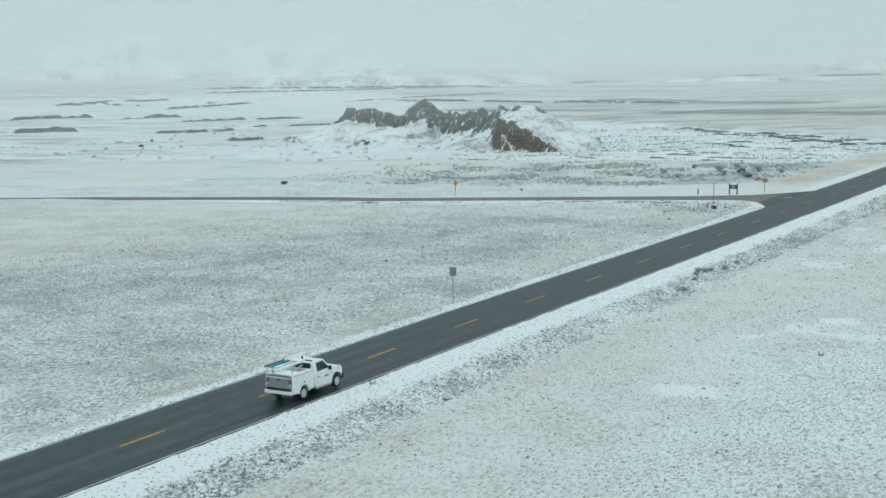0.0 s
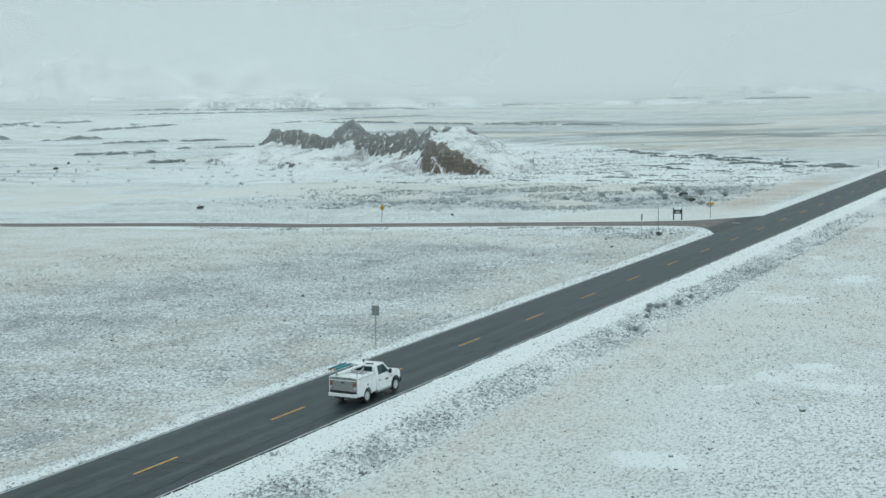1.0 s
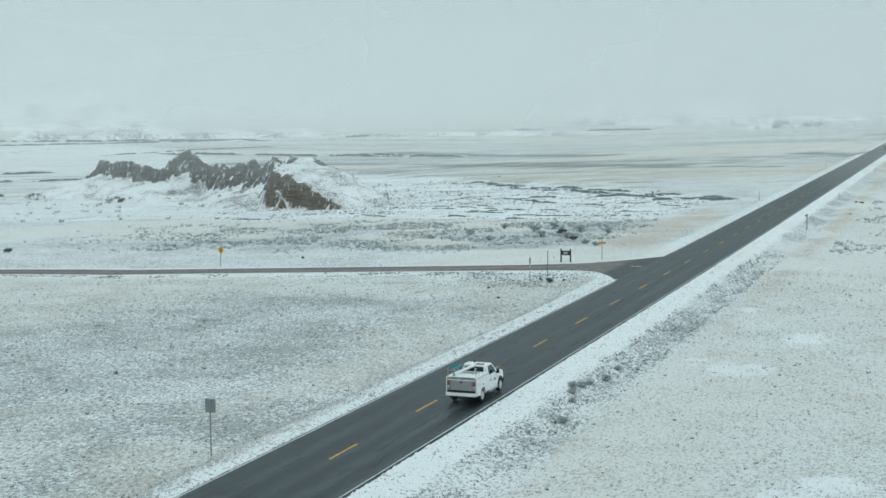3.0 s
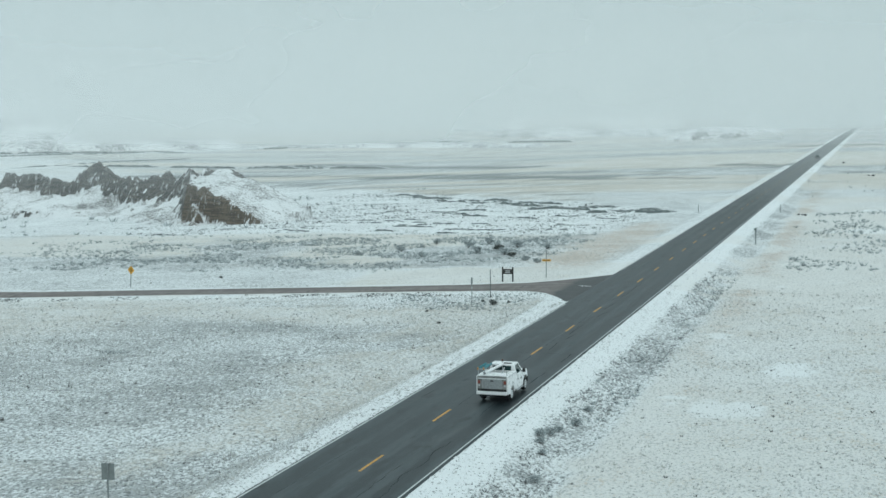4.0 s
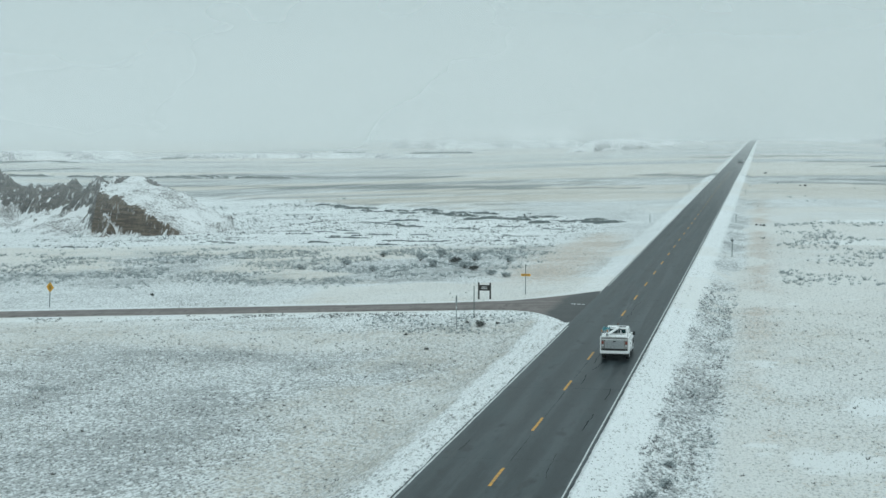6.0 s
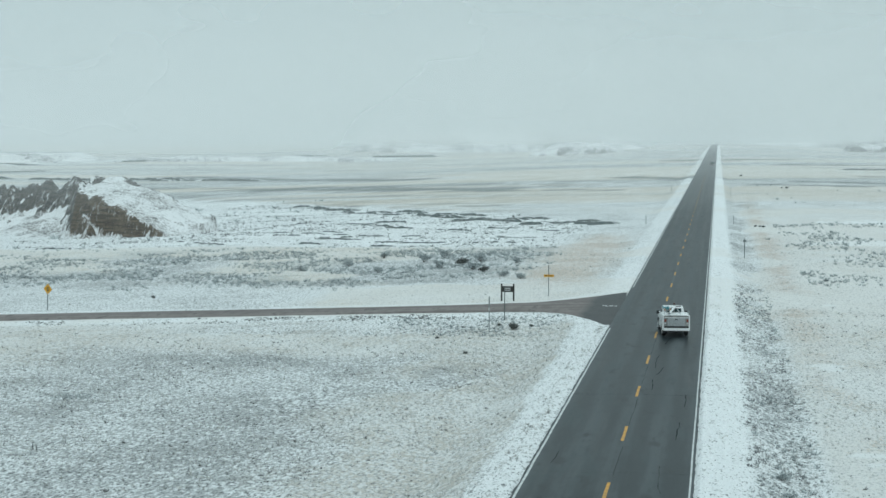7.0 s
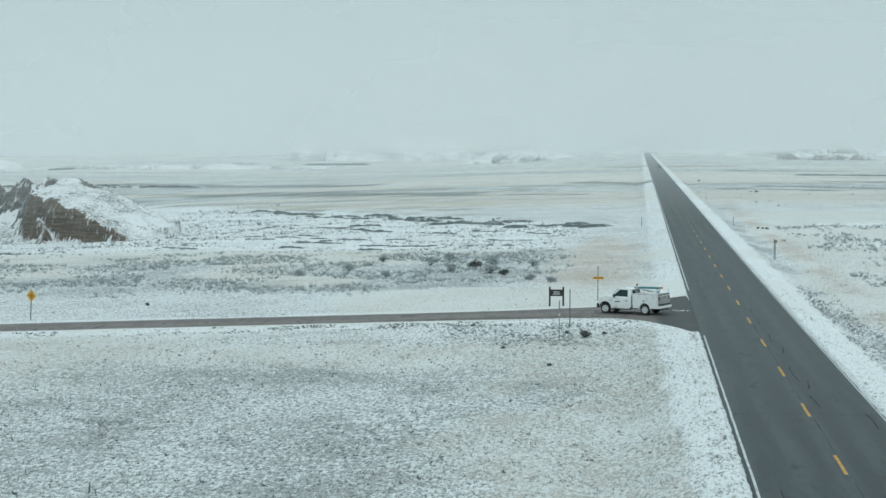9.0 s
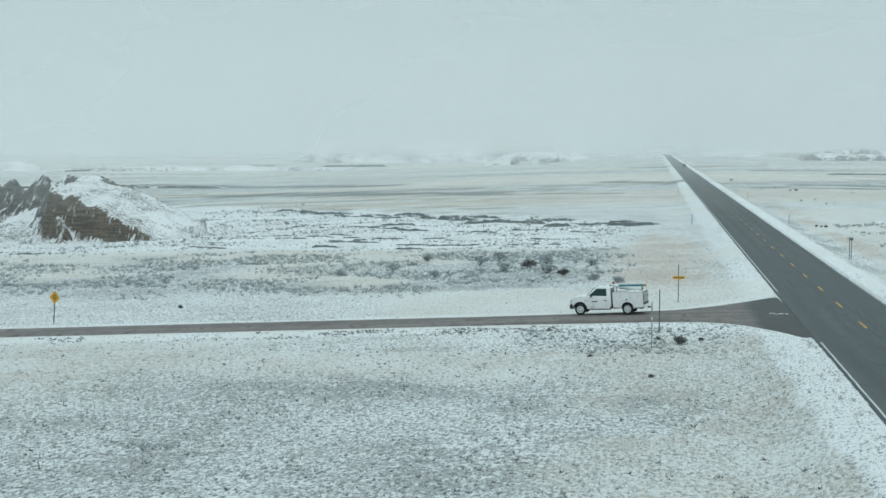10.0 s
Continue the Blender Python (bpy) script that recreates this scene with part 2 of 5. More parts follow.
M_GROUND = ground_material()
M_ROAD = asphalt_material("wet_asphalt", (0.007, 0.014, 0.017), (0.046, 0.058, 0.063))
M_SIDE = asphalt_material("gravelled_side_road", (0.115, 0.096, 0.091), (0.215, 0.19, 0.182), wet=False)
M_YELLOW = simple("road_yellow", (0.64, 0.32, 0.035), 0.6, vary=0.25, scale=9, dirt=(0.11, 0.10, 0.085), dirt_amount=0.8)
M_WHITE_LINE = simple("road_white", (0.55, 0.57, 0.57), 0.6, vary=0.15, scale=4, dirt=(0.20, 0.21, 0.21), dirt_amount=0.45)
M_TAR = simple("crack_tar", (0.018, 0.021, 0.022), 0.95, vary=0.3)
M_TAR.node_tree.nodes["Principled BSDF"].inputs["Specular IOR Level"].default_value = 0.05
M_CLAY = rock_material("badlands_clay", (0.100, 0.102, 0.102), (0.185, 0.172, 0.155), 0.57, 0.66, 1.0, 1.0, 0.62)
# bank clay is paled towards teal: distance haze put into its colour
M_HAZED_BANK = rock_material("hazed_bank_clay", (0.15, 0.185, 0.185), (0.21, 0.225, 0.22), 0.72, 0.92, 2.0)
M_MESA = rock_material("mesa_clay", (0.17, 0.175, 0.18), (0.25, 0.245, 0.24), 0.21, 0.46, 0.2, 0.7)
M_CRAG = rock_material("bare_mesa_clay", (0.13, 0.135, 0.14), (0.20, 0.20, 0.195), 0.44, 0.70, 0.35, 0.8, 0.9)
M_TABLE = rock_material("snowy_tableland_clay", (0.19, 0.20, 0.205), (0.27, 0.27, 0.265), 0.24, 0.50, 0.16, 0.75, 0.8)
M_TUFT = plant_material("dry_grass", (0.33, 0.34, 0.34), (0.62, 0.61, 0.575), 0.6)
M_SAGE = plant_material("sagebrush_leaf", (0.15, 0.185, 0.19), (0.44, 0.49, 0.50), 0.55)
M_BUSH = plant_material("dark_bush_leaf", (0.04, 0.047, 0.045), (0.14, 0.15, 0.14), 0.15)
M_WEED = plant_material("dead_weed_stalk", (0.075, 0.08, 0.078), (0.21, 0.21, 0.20), 0.15)
M_DITCH = plant_material("ditch_weed", (0.10, 0.11, 0.115), (0.30, 0.31, 0.31), 0.35)
M_TWIG = simple("bush_twig", (0.09, 0.075, 0.06), 0.9, vary=0.3, scale=20)
M_SNOWCLUMP = simple("snow_clump", (0.80, 0.815, 0.825), 0.8, vary=0.04, scale=3)
M_PAINT = simple("white_truck_paint", (0.80, 0.81, 0.815), 0.3, vary=0.03, scale=3, dirt=(0.42, 0.42, 0.40), dirt_amount=0.12)
M_PAINT_DIRTY = simple("dirty_rear_paint", (0.20, 0.21, 0.205), 0.45, vary=0.3, scale=2.6, dirt=(0.40, 0.40, 0.38), dirt_amount=0.5)
M_BLACK = simple("black_plastic", (0.018, 0.019, 0.02), 0.55, vary=0.3, scale=8)
M_RUBBER = simple("tyre_rubber", (0.022, 0.023, 0.024), 0.85, vary=0.3, scale=14, dirt=(0.11, 0.11, 0.105), dirt_amount=0.3)
M_STEEL = simple("dull_steel", (0.42, 0.44, 0.45), 0.45, metal=0.7, vary=0.15, scale=9)
M_GALV = simple("galvanised_steel", (0.34, 0.37, 0.375), 0.55, metal=0.35, vary=0.15, scale=8)
M_RIM = simple("steel_rim", (0.60, 0.62, 0.63), 0.4, metal=0.15, vary=0.1, scale=12)
M_TEAL = simple("teal_fibreglass", (0.035, 0.22, 0.26), 0.5, vary=0.2, scale=7)
M_ORANGE = simple("orange_plastic", (0.52, 0.22, 0.045), 0.45, vary=0.15, scale=7)
M_SIGN_YELLOW = simple("sign_yellow", (0.72, 0.36, 0.028), 0.5, vary=0.06, scale=3)
M_SIGN_BROWN = simple("sign_dark_brown", (0.030, 0.028, 0.026), 0.7, vary=0.25, scale=8)
M_SIGN_WHITE = simple("sign_white", (0.72, 0.74, 0.74), 0.5, vary=0.05, scale=3)
M_SIGN_BACK = simple("sign_back_aluminium", (0.22, 0.245, 0.245), 0.55, metal=0.3, vary=0.12, scale=4)
M_POST_GREEN = simple("green_steel_post", (0.12, 0.15, 0.145), 0.6, vary=0.2, scale=8)
M_TAIL = glowing("tail_light_lens", (1.0, 0.10, 0.06), 0.07, (0.13, 0.07, 0.06))
M_LAMP = simple("headlight_lens", (0.55, 0.57, 0.58), 0.15, vary=0.05)
M_AMBER = simple("amber_beacon", (0.10, 0.05, 0.04), 0.3, vary=0.1)
M_CAR = simple("dark_teal_car_paint", (0.02, 0.045, 0.05), 0.35, vary=0.1)


def glass_material():
    m, nt, b = nodes_of("teal_reflection_glass")
    # the teal in the base colour stands for what the panes reflect
    f = noise_node(nt, 2.0, 3)
    nt.links.new(mixc(nt, f, (0.010, 0.030, 0.031), (0.022, 0.060, 0.062)), b.inputs["Base Color"])
    b.inputs["Roughness"].default_value = 0.08
    b.inputs["Specular IOR Level"].default_value = 0.35
    return m


M_GLASS = glass_material()


# ---- mesh helpers ----
def mesh_from(name, bm, mat):
    me = bpy.data.meshes.new(name)
    bm.normal_update()
    bm.to_mesh(me)
    bm.free()
    me.materials.append(mat)
    return me


def part(name, bm, mat, parent, label=""):
    ob = new(name, mesh_from(name, bm, mat))
    ob.parent = parent
    if label:
        ob["label"] = label
    return ob


def thing(name, label, category, group="", at=None):
    ob = tagged(new(name), label, category, group)
    if at is not None:
        ob.matrix_basis = at
    return ob


def box(bm, c, s, bevel=0.0, seg=2, m=None):
    r = bmesh.ops.create_cube(bm, size=1.0)
    vs = r["verts"]
    for v in vs:
        v.co = Vector((v.co.x * s[0], v.co.y * s[1], v.co.z * s[2]))
    if bevel:
        es = list({e for v in vs for e in v.link_edges})
        out = bmesh.ops.bevel(bm, geom=es, offset=bevel, segments=seg, affect="EDGES", profile=0.6)
        vs = list({v for f in out["faces"] for v in f.verts} | {v for v in vs if v.is_valid})
    for v in vs:
        if m is not None:
            v.co = m @ v.co
        v.co += Vector(c)
    return bm


def rod(bm, a, b, r, sides=8, r2=None):
    a, b = Vector(a), Vector(b)
    d = b - a
    q = d.to_track_quat("Z", "Y").to_matrix().to_4x4()
    bmesh.ops.create_cone(bm, cap_ends=True, segments=sides, radius1=r, radius2=r if r2 is None else r2, depth=d.length, matrix=Matrix.Translation((a + b) / 2) @ q)
    return bm


def outline(bm, pts, x0, x1, shrink=None):
    """A closed side outline (y, z) drawn out from x0 to x1; shrink(z) narrows the upper body."""
    rows = []
    for x in (x0, x1):
        rows.append([bm.verts.new(((x * shrink(z)) if shrink else x, y, z)) for y, z in pts])
    n = len(pts)
    bm.faces.new(rows[0][::-1])
    bm.faces.new(rows[1])
    for i in range(n):
        j = (i + 1) % n
        bm.faces.new((rows[0][i], rows[0][j], rows[1][j], rows[1][i]))
    bmesh.ops.recalc_face_normals(bm, faces=bm.faces)
    return bm


def lathe(bm, profile, sides=28):
    """Turn (radius, x) about the x axis."""
    rings = [[bm.verts.new((x, r * math.cos(2 * math.pi * k / sides), r * math.sin(2 * math.pi * k / sides))) for k in range(sides)] for r, x in profile]
    for a, b in zip(rings, rings[1:]):
        for k in range(sides):
            bm.faces.new((a[k], a[(k + 1) % sides], b[(k + 1) % sides], b[k]))
    bm.faces.new(rings[0][::-1])
    bm.faces.new(rings[-1])
    bmesh.ops.recalc_face_normals(bm, faces=bm.faces)
    return bm


def soften(ob, width, seg=2):
    md = ob.modifiers.new("bevel", "BEVEL")
    md.width, md.segments, md.limit_method, md.angle_limit = width, seg, "ANGLE", radians(35)
    return ob


def sstep(a, b, x):
    t = np.clip((np.asarray(x, float) - a) / (b - a), 0, 1)
    return t * t * (3 - 2 * t)


def lattice(ix, iy, seed):
    h = np.sin(ix * 127.1 + iy * 311.7 + seed * 74.7) * 43758.5453
    return h - np.floor(h)


def vnoise(x, y, seed=0):
    ix, iy = np.floor(x), np.floor(y)
    fx, fy = x - ix, y - iy
    fx, fy = fx * fx * (3 - 2 * fx), fy * fy * (3 - 2 * fy)
    a, b = lattice(ix, iy, seed), lattice(ix + 1, iy, seed)
    c, d = lattice(ix, iy + 1, seed), lattice(ix + 1, iy + 1, seed)
    return (a * (1 - fx) + b * fx) * (1 - fy) + (c * (1 - fx) + d * fx) * fy


def fbm(x, y, seed=0, octaves=4, gain=0.5):
    s, w, t = 0.0, 1.0, 0.0
    for o in range(octaves):
        s = s + w * vnoise(x * 2 ** o, y * 2 ** o, seed + o * 3.3)
        t += w
        w *= gain
    return s / t


def grid_mesh(name, X, Y, Z, mat, attrs=None, smooth=True):
    """A sheet over a grid of places (arrays of one shape)."""
    ny, nx = X.shape
    me = bpy.data.meshes.new(name)
    co = np.stack([X, Y, Z], -1).reshape(-1, 3).astype(np.float32)
    i = np.arange(ny * nx).reshape(ny, nx)
    q = np.stack([i[:-1, :-1], i[:-1, 1:], i[1:, 1:], i[1:, :-1]], -1).reshape(-1, 4)
    me.vertices.add(len(co))
    me.vertices.foreach_set("co", co.ravel())
    me.loops.add(q.size)
    me.loops.foreach_set("vertex_index", q.ravel().astype(np.int32))
    me.polygons.add(len(q))
    me.polygons.foreach_set("loop_start", np.arange(0, q.size, 4, dtype=np.int32))
    me.polygons.foreach_set("use_smooth", np.full(len(q), smooth))
    for k, v in (attrs or {}).items():
        me.attributes.new(k, "FLOAT", "POINT").data.foreach_set("value", np.asarray(v, np.float32).ravel())
    me.materials.append(mat)
    me.update()
    me.validate()
    return me


def soup(name, co, mat, k=3):
    """Loose triangles or quads from an array of corners (n, k, 3)."""
    n = len(co)
    me = bpy.data.meshes.new(name)
    me.vertices.add(n * k)
    me.vertices.foreach_set("co", co.astype(np.float32).ravel())
    me.loops.add(n * k)
    me.loops.foreach_set("vertex_index", np.arange(n * k, dtype=np.int32))
    me.polygons.add(n)
    me.polygons.foreach_set("loop_start", np.arange(0, n * k, k, dtype=np.int32))
    me.materials.append(mat)
    me.update()
    me.validate()
    return me


# ---- the lie of the land ----
def road_rise(y):
    y = np.minimum(np.asarray(y, float), 1600) - 70
    return 0.00275 * (y + np.sqrt(y * y + 1600)) - 0.2 * sstep(90, 180, -y)


def side_z(x):
    s = -np.asarray(x, float)
    return -0.3 * sstep(4, 16, s) - 0.044 * np.clip(s - 14, 0, 60) - 0.02 * np.clip(s - 74, 0, 200)


def side_centre(x):
    s = -np.asarray(x, float)
    return 67.6 + 0.4 * sstep(20, 60, s) - 10.5 * sstep(75, 145, s) - 0.22 * np.clip(s - 130, 0, 900)


def side_near(x):
    """Near edge of the side road, flaring into the main road."""
    s = -np.asarray(x, float)
    return side_centre(x) - 2.9 - 0.9 * (1 - sstep(9, 24, s)) - 11.2 * np.clip((11.5 - s) / 7.8, 0, 1.2) ** 2


def side_far(x):
    s = -np.asarray(x, float)
    return side_centre(x) + 2.8 + 1.1 * (1 - sstep(9, 24, s)) + 10.3 * np.clip((13.5 - s) / 9.8, 0, 1.2) ** 1.7


def land(x, y):
    s = -x
    a = -0.9 * sstep(4, 10, s) - 0.026 * np.clip(s - 12, 0, 300)
    b = -0.65 * sstep(4, 13, s) - 0.042 * np.clip(s - 14, 0, 60) - 0.02 * np.clip(s - 74, 0, 200)
    c = -1.25 * sstep(4, 11, s) - 0.02 * np.clip(s - 14, 0, 300)
    left = c + (b - c) * sstep(50, 62, y)
    left = left + (a - left) * sstep(85, 150, y)
    right = -0.55 * sstep(4.2, 9, x) + 0.15 * sstep(14, 24, x)
    z = np.where(s > 0, left, right) + road_rise(y) * (1 - sstep(60, 220, s) * (1 - sstep(420, 820, y)))
    z = z - 4.5 * sstep(650, 1400, y) * sstep(40, 160, np.abs(x))
    far = sstep(6, 14, np.abs(x))
    z = z + far * (0.35 * (fbm(x / 22, y / 22, 5, 3) - 0.5) + 0.10 * (fbm(x / 3.2, y / 3.2, 9, 3) - 0.5))
    # ditch between the shoulder and the right-hand field
    z = z - 0.25 * np.exp(-((x - 8.6) / 1.3) ** 2) - 0.4 * np.exp(-((x + 8.8) / 1.8) ** 2) * (1 - sstep(30, 50, y))
    # shallow eroded wash below the butte
    w = wash(x, y)
    z = z - 0.5 * w + w * 1.0 * (fbm(x / 7, y / 7, 31, 4) - 0.5)
    # the side road's bed
    d = np.maximum(side_near(x) - y, y - side_far(x))
    k = (1 - sstep(0.3, 4.0, d)) * sstep(3.0, 4.5, s) * (s < 700)
    z = z * (1 - k) + (side_z(x) - 0.07) * k
    # the main road's bed and its soft shoulders
    bed = 1 - sstep(3.74, 3.98, np.abs(x + 0.105))
    z = z * (1 - bed) + (road_rise(y) - 0.10) * bed
    berm = np.exp(-((x - 4.0) / 0.2) ** 2) + 0.7 * np.exp(-((x + 4.45) / 0.22) ** 2) * (k < 0.05)
    z = z + berm * (0.03 + 0.13 * fbm(x / 0.5, y / 0.9, 19, 3)) * (1 - bed)
    ridge = np.exp(-((np.abs(x) - 5.0) / 0.75) ** 2) * (k < 0.05)
    z = z + ridge * (0.05 + 0.12 * (fbm(x / 0.7, y / 0.7, 17, 3) - 0.3))
    return z


def wash(x, y):
    """1 in the snowy wash below the butte, 0 outside."""
    edge = 14 * (fbm(x / 25, y / 25, 41, 3) - 0.5)
    near = sstep(0, 14, y - (146 - 0.06 * (x + 40) + edge))
    top = 1 - sstep(-4, 8, y - (206 - 1.15 * (x + 20) + edge * 0.5))
    side = sstep(0, 12, -x - 13 + edge * 0.3)
    return near * top * side * (1 - sstep(620, 760, -x))


def sage_zone(x, y):
    e = 10 * (fbm(x / 18, y / 18, 51, 3) - 0.5)
    lo = 86 + 0.10 * (-x - 20) * (x < -20) + 14 * sstep(40, 10, -x)
    return sstep(0, 9, y - lo + e) * (1 - sstep(0, 8, y - 143 + e)) * sstep(14, 24, -x) * (1 - sstep(85, 125, -x + e))


def axis(a, b, step, lo, hi, grow):
    v = list(np.arange(a, b, step))
    s, p = step, a
    while p > lo:
        s *= grow
        p -= s
        v.insert(0, p)
    s, p = step, v[-1]
    while p < hi:
        s *= grow
        p += s
        v.append(p)
    return np.array(v)


gx = axis(-70, 42, 0.42, -4300, 4300, 1.045)
gx = np.unique(np.concatenate([gx, [-4.9, -4.6, -4.35, -4.2, -4.1, -4.0, -3.9, 3.55, 3.64, 3.74, 3.84, 3.95, 4.1, 4.3, 4.6]]))
gy = axis(-92, 112, 0.55, -420, 4500, 1.028)
GX, GY = np.meshgrid(gx, gy)
GZ = land(GX, GY)
patches = fbm(GX / 26, GY / 26, 61, 4)
small = fbm(GX / 5, GY / 5, 67, 4)
flow = fbm(GX / 260, GY / 26, 71, 4)
distant = sstep(190, 330, np.hypot(GX, GY))
W, SG = wash(GX, GY) * (1 - 0.65 * sstep(150, 250, -GX)), sage_zone(GX, GY)
wob = fbm(GX / 1.5, GY / 2.5, 81, 3) - 0.5
outer = np.where(GX > 0, 6.15, 5.3 + 0.03 * np.clip(GY - 4, -26, 42)) + 0.7 * wob + 0.5 * (fbm(GX / 9, GY / 9, 83, 2) - 0.5)
strip = (1 - sstep(-0.2, 0.35, np.abs(GX) - outer)) * (1 - 0.5 * (GX < 0) * sstep(0.50, 0.62, fbm(GX / 0.9, GY / 1.6, 85, 3)))
strip = strip * ((GX > 0) | (GY < side_near(GX) + 0.5) | (GY > side_far(GX) - 0.5))
edge_n = 9 * (patches - 0.5) + 5 * (small - 0.5)
near_left = (1 - distant) * sstep(5, 6, -GX) * (1 - sstep(60, 66, GY))
# grass shows tan along the verge, near the side road and in the far corner of the left-hand field
tan_left = np.maximum.reduce([
    0.60 * sstep(5.4, 6.4, -GX) * (1 - strip) * (1 - sstep(13, 18, -GX + edge_n)) * sstep(0.32, 0.5, fbm(GX / 7, GY / 12, 63, 3)),
    0.68 * sstep(38, 46, GY + 0.12 * (GX + 20) + edge_n) * (1 - sstep(53, 57, GY)) * sstep(8, 12, -GX),
    0.70 * sstep(40, 58, -GX + 0.25 * (GY - 20) + edge_n),
    0.40 * sstep(0.55, 0.66, patches)])
tan_f = sstep(0.47, 0.60, patches) * (1 - distant) + distant * sstep(0.40, 0.60, flow)
tan_f = tan_f + (tan_left - tan_f) * near_left
tan_f = np.maximum(tan_f, np.exp(-((GX - 11.6) / 2.4) ** 2) * (1 - distant) * (0.6 + 0.4 * sstep(20, 50, GY)))
tan_f = np.maximum(tan_f, np.exp(-((GX + 13) / 6) ** 2) * sstep(84, 96, GY) * (1 - sstep(150, 190, GY)))
snow_f = 0.72 + 0.22 * (small - 0.5) - 0.055 * (1 - tan_f) * (1 - distant) - 0.16 * distant * (1 - W)
right_field = sstep(8.8, 10.2, GX) * (1 - distant)
greyer = sstep(16, 26, GX + edge_n) * (1 - sstep(-30, -5, GY))
tan_f = np.maximum(tan_f, right_field * (0.62 + 0.45 * patches) * (1 - 0.45 * greyer))
snow_f = snow_f + 0.02 * right_field
tan_f = np.clip(tan_f + 0.10, 0, 1)
snow_f = snow_f + (np.where(GX > 0, 0.975, 0.90) - snow_f) * np.clip(strip * 0.99, 0, 1)
lip = np.exp(-((GX + 5.55 + 0.03 * np.clip(GY - 4, -26, 42) + 0.9 * wob) / 0.32) ** 2) * (GY < side_near(GX) - 1) * sstep(0.3, 0.5, fbm(GX / 3, GY / 4, 87, 2))
snow_f = np.maximum(snow_f, 0.97 * lip)
sd = np.where(GX < -4, np.minimum(np.abs(GY - side_near(GX) + 1.6), np.abs(GY - side_far(GX) - 1.2)), 99)
snow_f = np.maximum(snow_f, 0.92 * (1 - sstep(0.9, 2.4, sd + 1.2 * (small - 0.5))))
# bare grassy ditch beside the right-hand shoulder
ditch = sstep(0.0, 0.35, GX - outer) * (1 - sstep(8.3, 9.6, GX + 2.2 * (small - 0.5))) * (0.12 + 0.88 * sstep(0.38, 0.54, fbm(GX / 2.6, GY / 3.5, 91, 3))) * (1 - distant)
snow_f = snow_f - 0.10 * ditch
tan_f = tan_f * (1 - 0.65 * ditch)
snow_f = snow_f + (0.945 - snow_f) * W * sstep(0.30, 0.50, fbm(GX / 9, GY / 6, 95, 4) + 0.12)
snow_f = snow_f - 0.10 * SG
tan_f = tan_f * (1 - 0.9 * W)
rill = sstep(0.52, 0.60, fbm(GX / 7, GY / 4, 98, 4)) * W
snow_f = snow_f - 0.15 * rill
warm = np.exp(-((GX - 11.6) / 1.9) ** 2) * (0.45 + 0.55 * sstep(40, 75, GY)) * sstep(0.34, 0.55, fbm(GX / 5, GY / 11, 93, 3)) * (1 - distant) + np.exp(-((GX + 13) / 6) ** 2) * sstep(84, 96, GY) * (1 - sstep(150, 190, GY))
snow_f = snow_f - 0.2 * warm
terrace = sstep(0.50, 0.62, fbm(GX / 16, GY / 5, 97, 4)) * sstep(25, 60, -GX) * sstep(140, 170, GY) * (1 - sstep(420, 560, GY)) * (1 - 0.7 * W)
snow_f = snow_f - 0.20 * terrace
snow_f = snow_f - (0.075 + 0.025 * (1 - sstep(0, 25, GY)) + 0.03 * tan_f) * sstep(5.0, 5.8, -GX) * (1 - sstep(52, 64, GY)) * (1 - strip)
drift = sstep(0.79, 0.83, fbm(GX / 6, GY / 4, 99, 3)) * (1 - distant) * (GX > 9)
snow_f = np.maximum(snow_f, 0.95 * drift)
for dx, dy, rx, ry in ((21.9, -47.9, 3.2, 2.2), (15.7, 9.2, 2.6, 3.2), (22.8, -24.7, 1.6, 2.5), (24.5, -21.5, 1.8, 2.2), (27.5, -27.0, 3.4, 1.6), (20.0, -30.0, 1.2, 1.5), (18.5, 24.0, 2.0, 4.0), (30.0, 150, 12, 7), (38.0, 200, 16, 7)):
    q = ((GX - dx) / rx) ** 2 + ((GY - dy) / ry) ** 2
    snow_f = np.maximum(snow_f, 0.97 * (1 - sstep(0.5, 1.5, q + 1.6 * (fbm(GX / 1.1, GY / 1.1, 113, 3) - 0.5))))
dark_f = SG * sstep(0.42, 0.62, fbm(GX / 10, GY / 5, 103, 3)) * 0.6
streaks = sstep(0.56, 0.66, fbm(GX / 130, GY / 24, 107, 4)) * sstep(215, 300, GY) * (1 - sstep(900, 1500, GY))
dark_f = np.maximum(np.maximum(dark_f, 0.2 * streaks), 0.45 * terrace + 0.15 * rill)
snow_f = snow_f - 0.05 * streaks
# long dark bands of brush running aslant across the far plain
for xa, ya, xb, yb, half in ((-300, 690, -125, 530, 13), (-186, 481, -61, 367, 12), (-150, 470, -95, 412, 8), (-43, 363, -25, 355, 5), (-27, 480, -5, 440, 13), (-18, 790, 0, 770, 14), (14, 800, 42, 780, 12),
                             (20, 385, 45, 372, 5), (32, 412, 70, 392, 7), (60, 470, 150, 450, 9), (-330, 560, -200, 500, 9), (40, 655, 120, 630, 12)):
    u = np.clip(((GX - xa) * (xb - xa) + (GY - ya) * (yb - ya)) / ((xb - xa) ** 2 + (yb - ya) ** 2), 0, 1)
    q = np.hypot(GX - xa - u * (xb - xa), GY - ya - u * (yb - ya)) / half
    band = 1 - sstep(0.3, 1.3, q + 2.0 * (fbm(GX / 16, GY / 7, 117, 4) - 0.45))
    dark_f = np.maximum(dark_f, 0.95 * band)
    snow_f = snow_f - 0.30 * band
dark_f = np.maximum(dark_f, 0.25 * ditch)
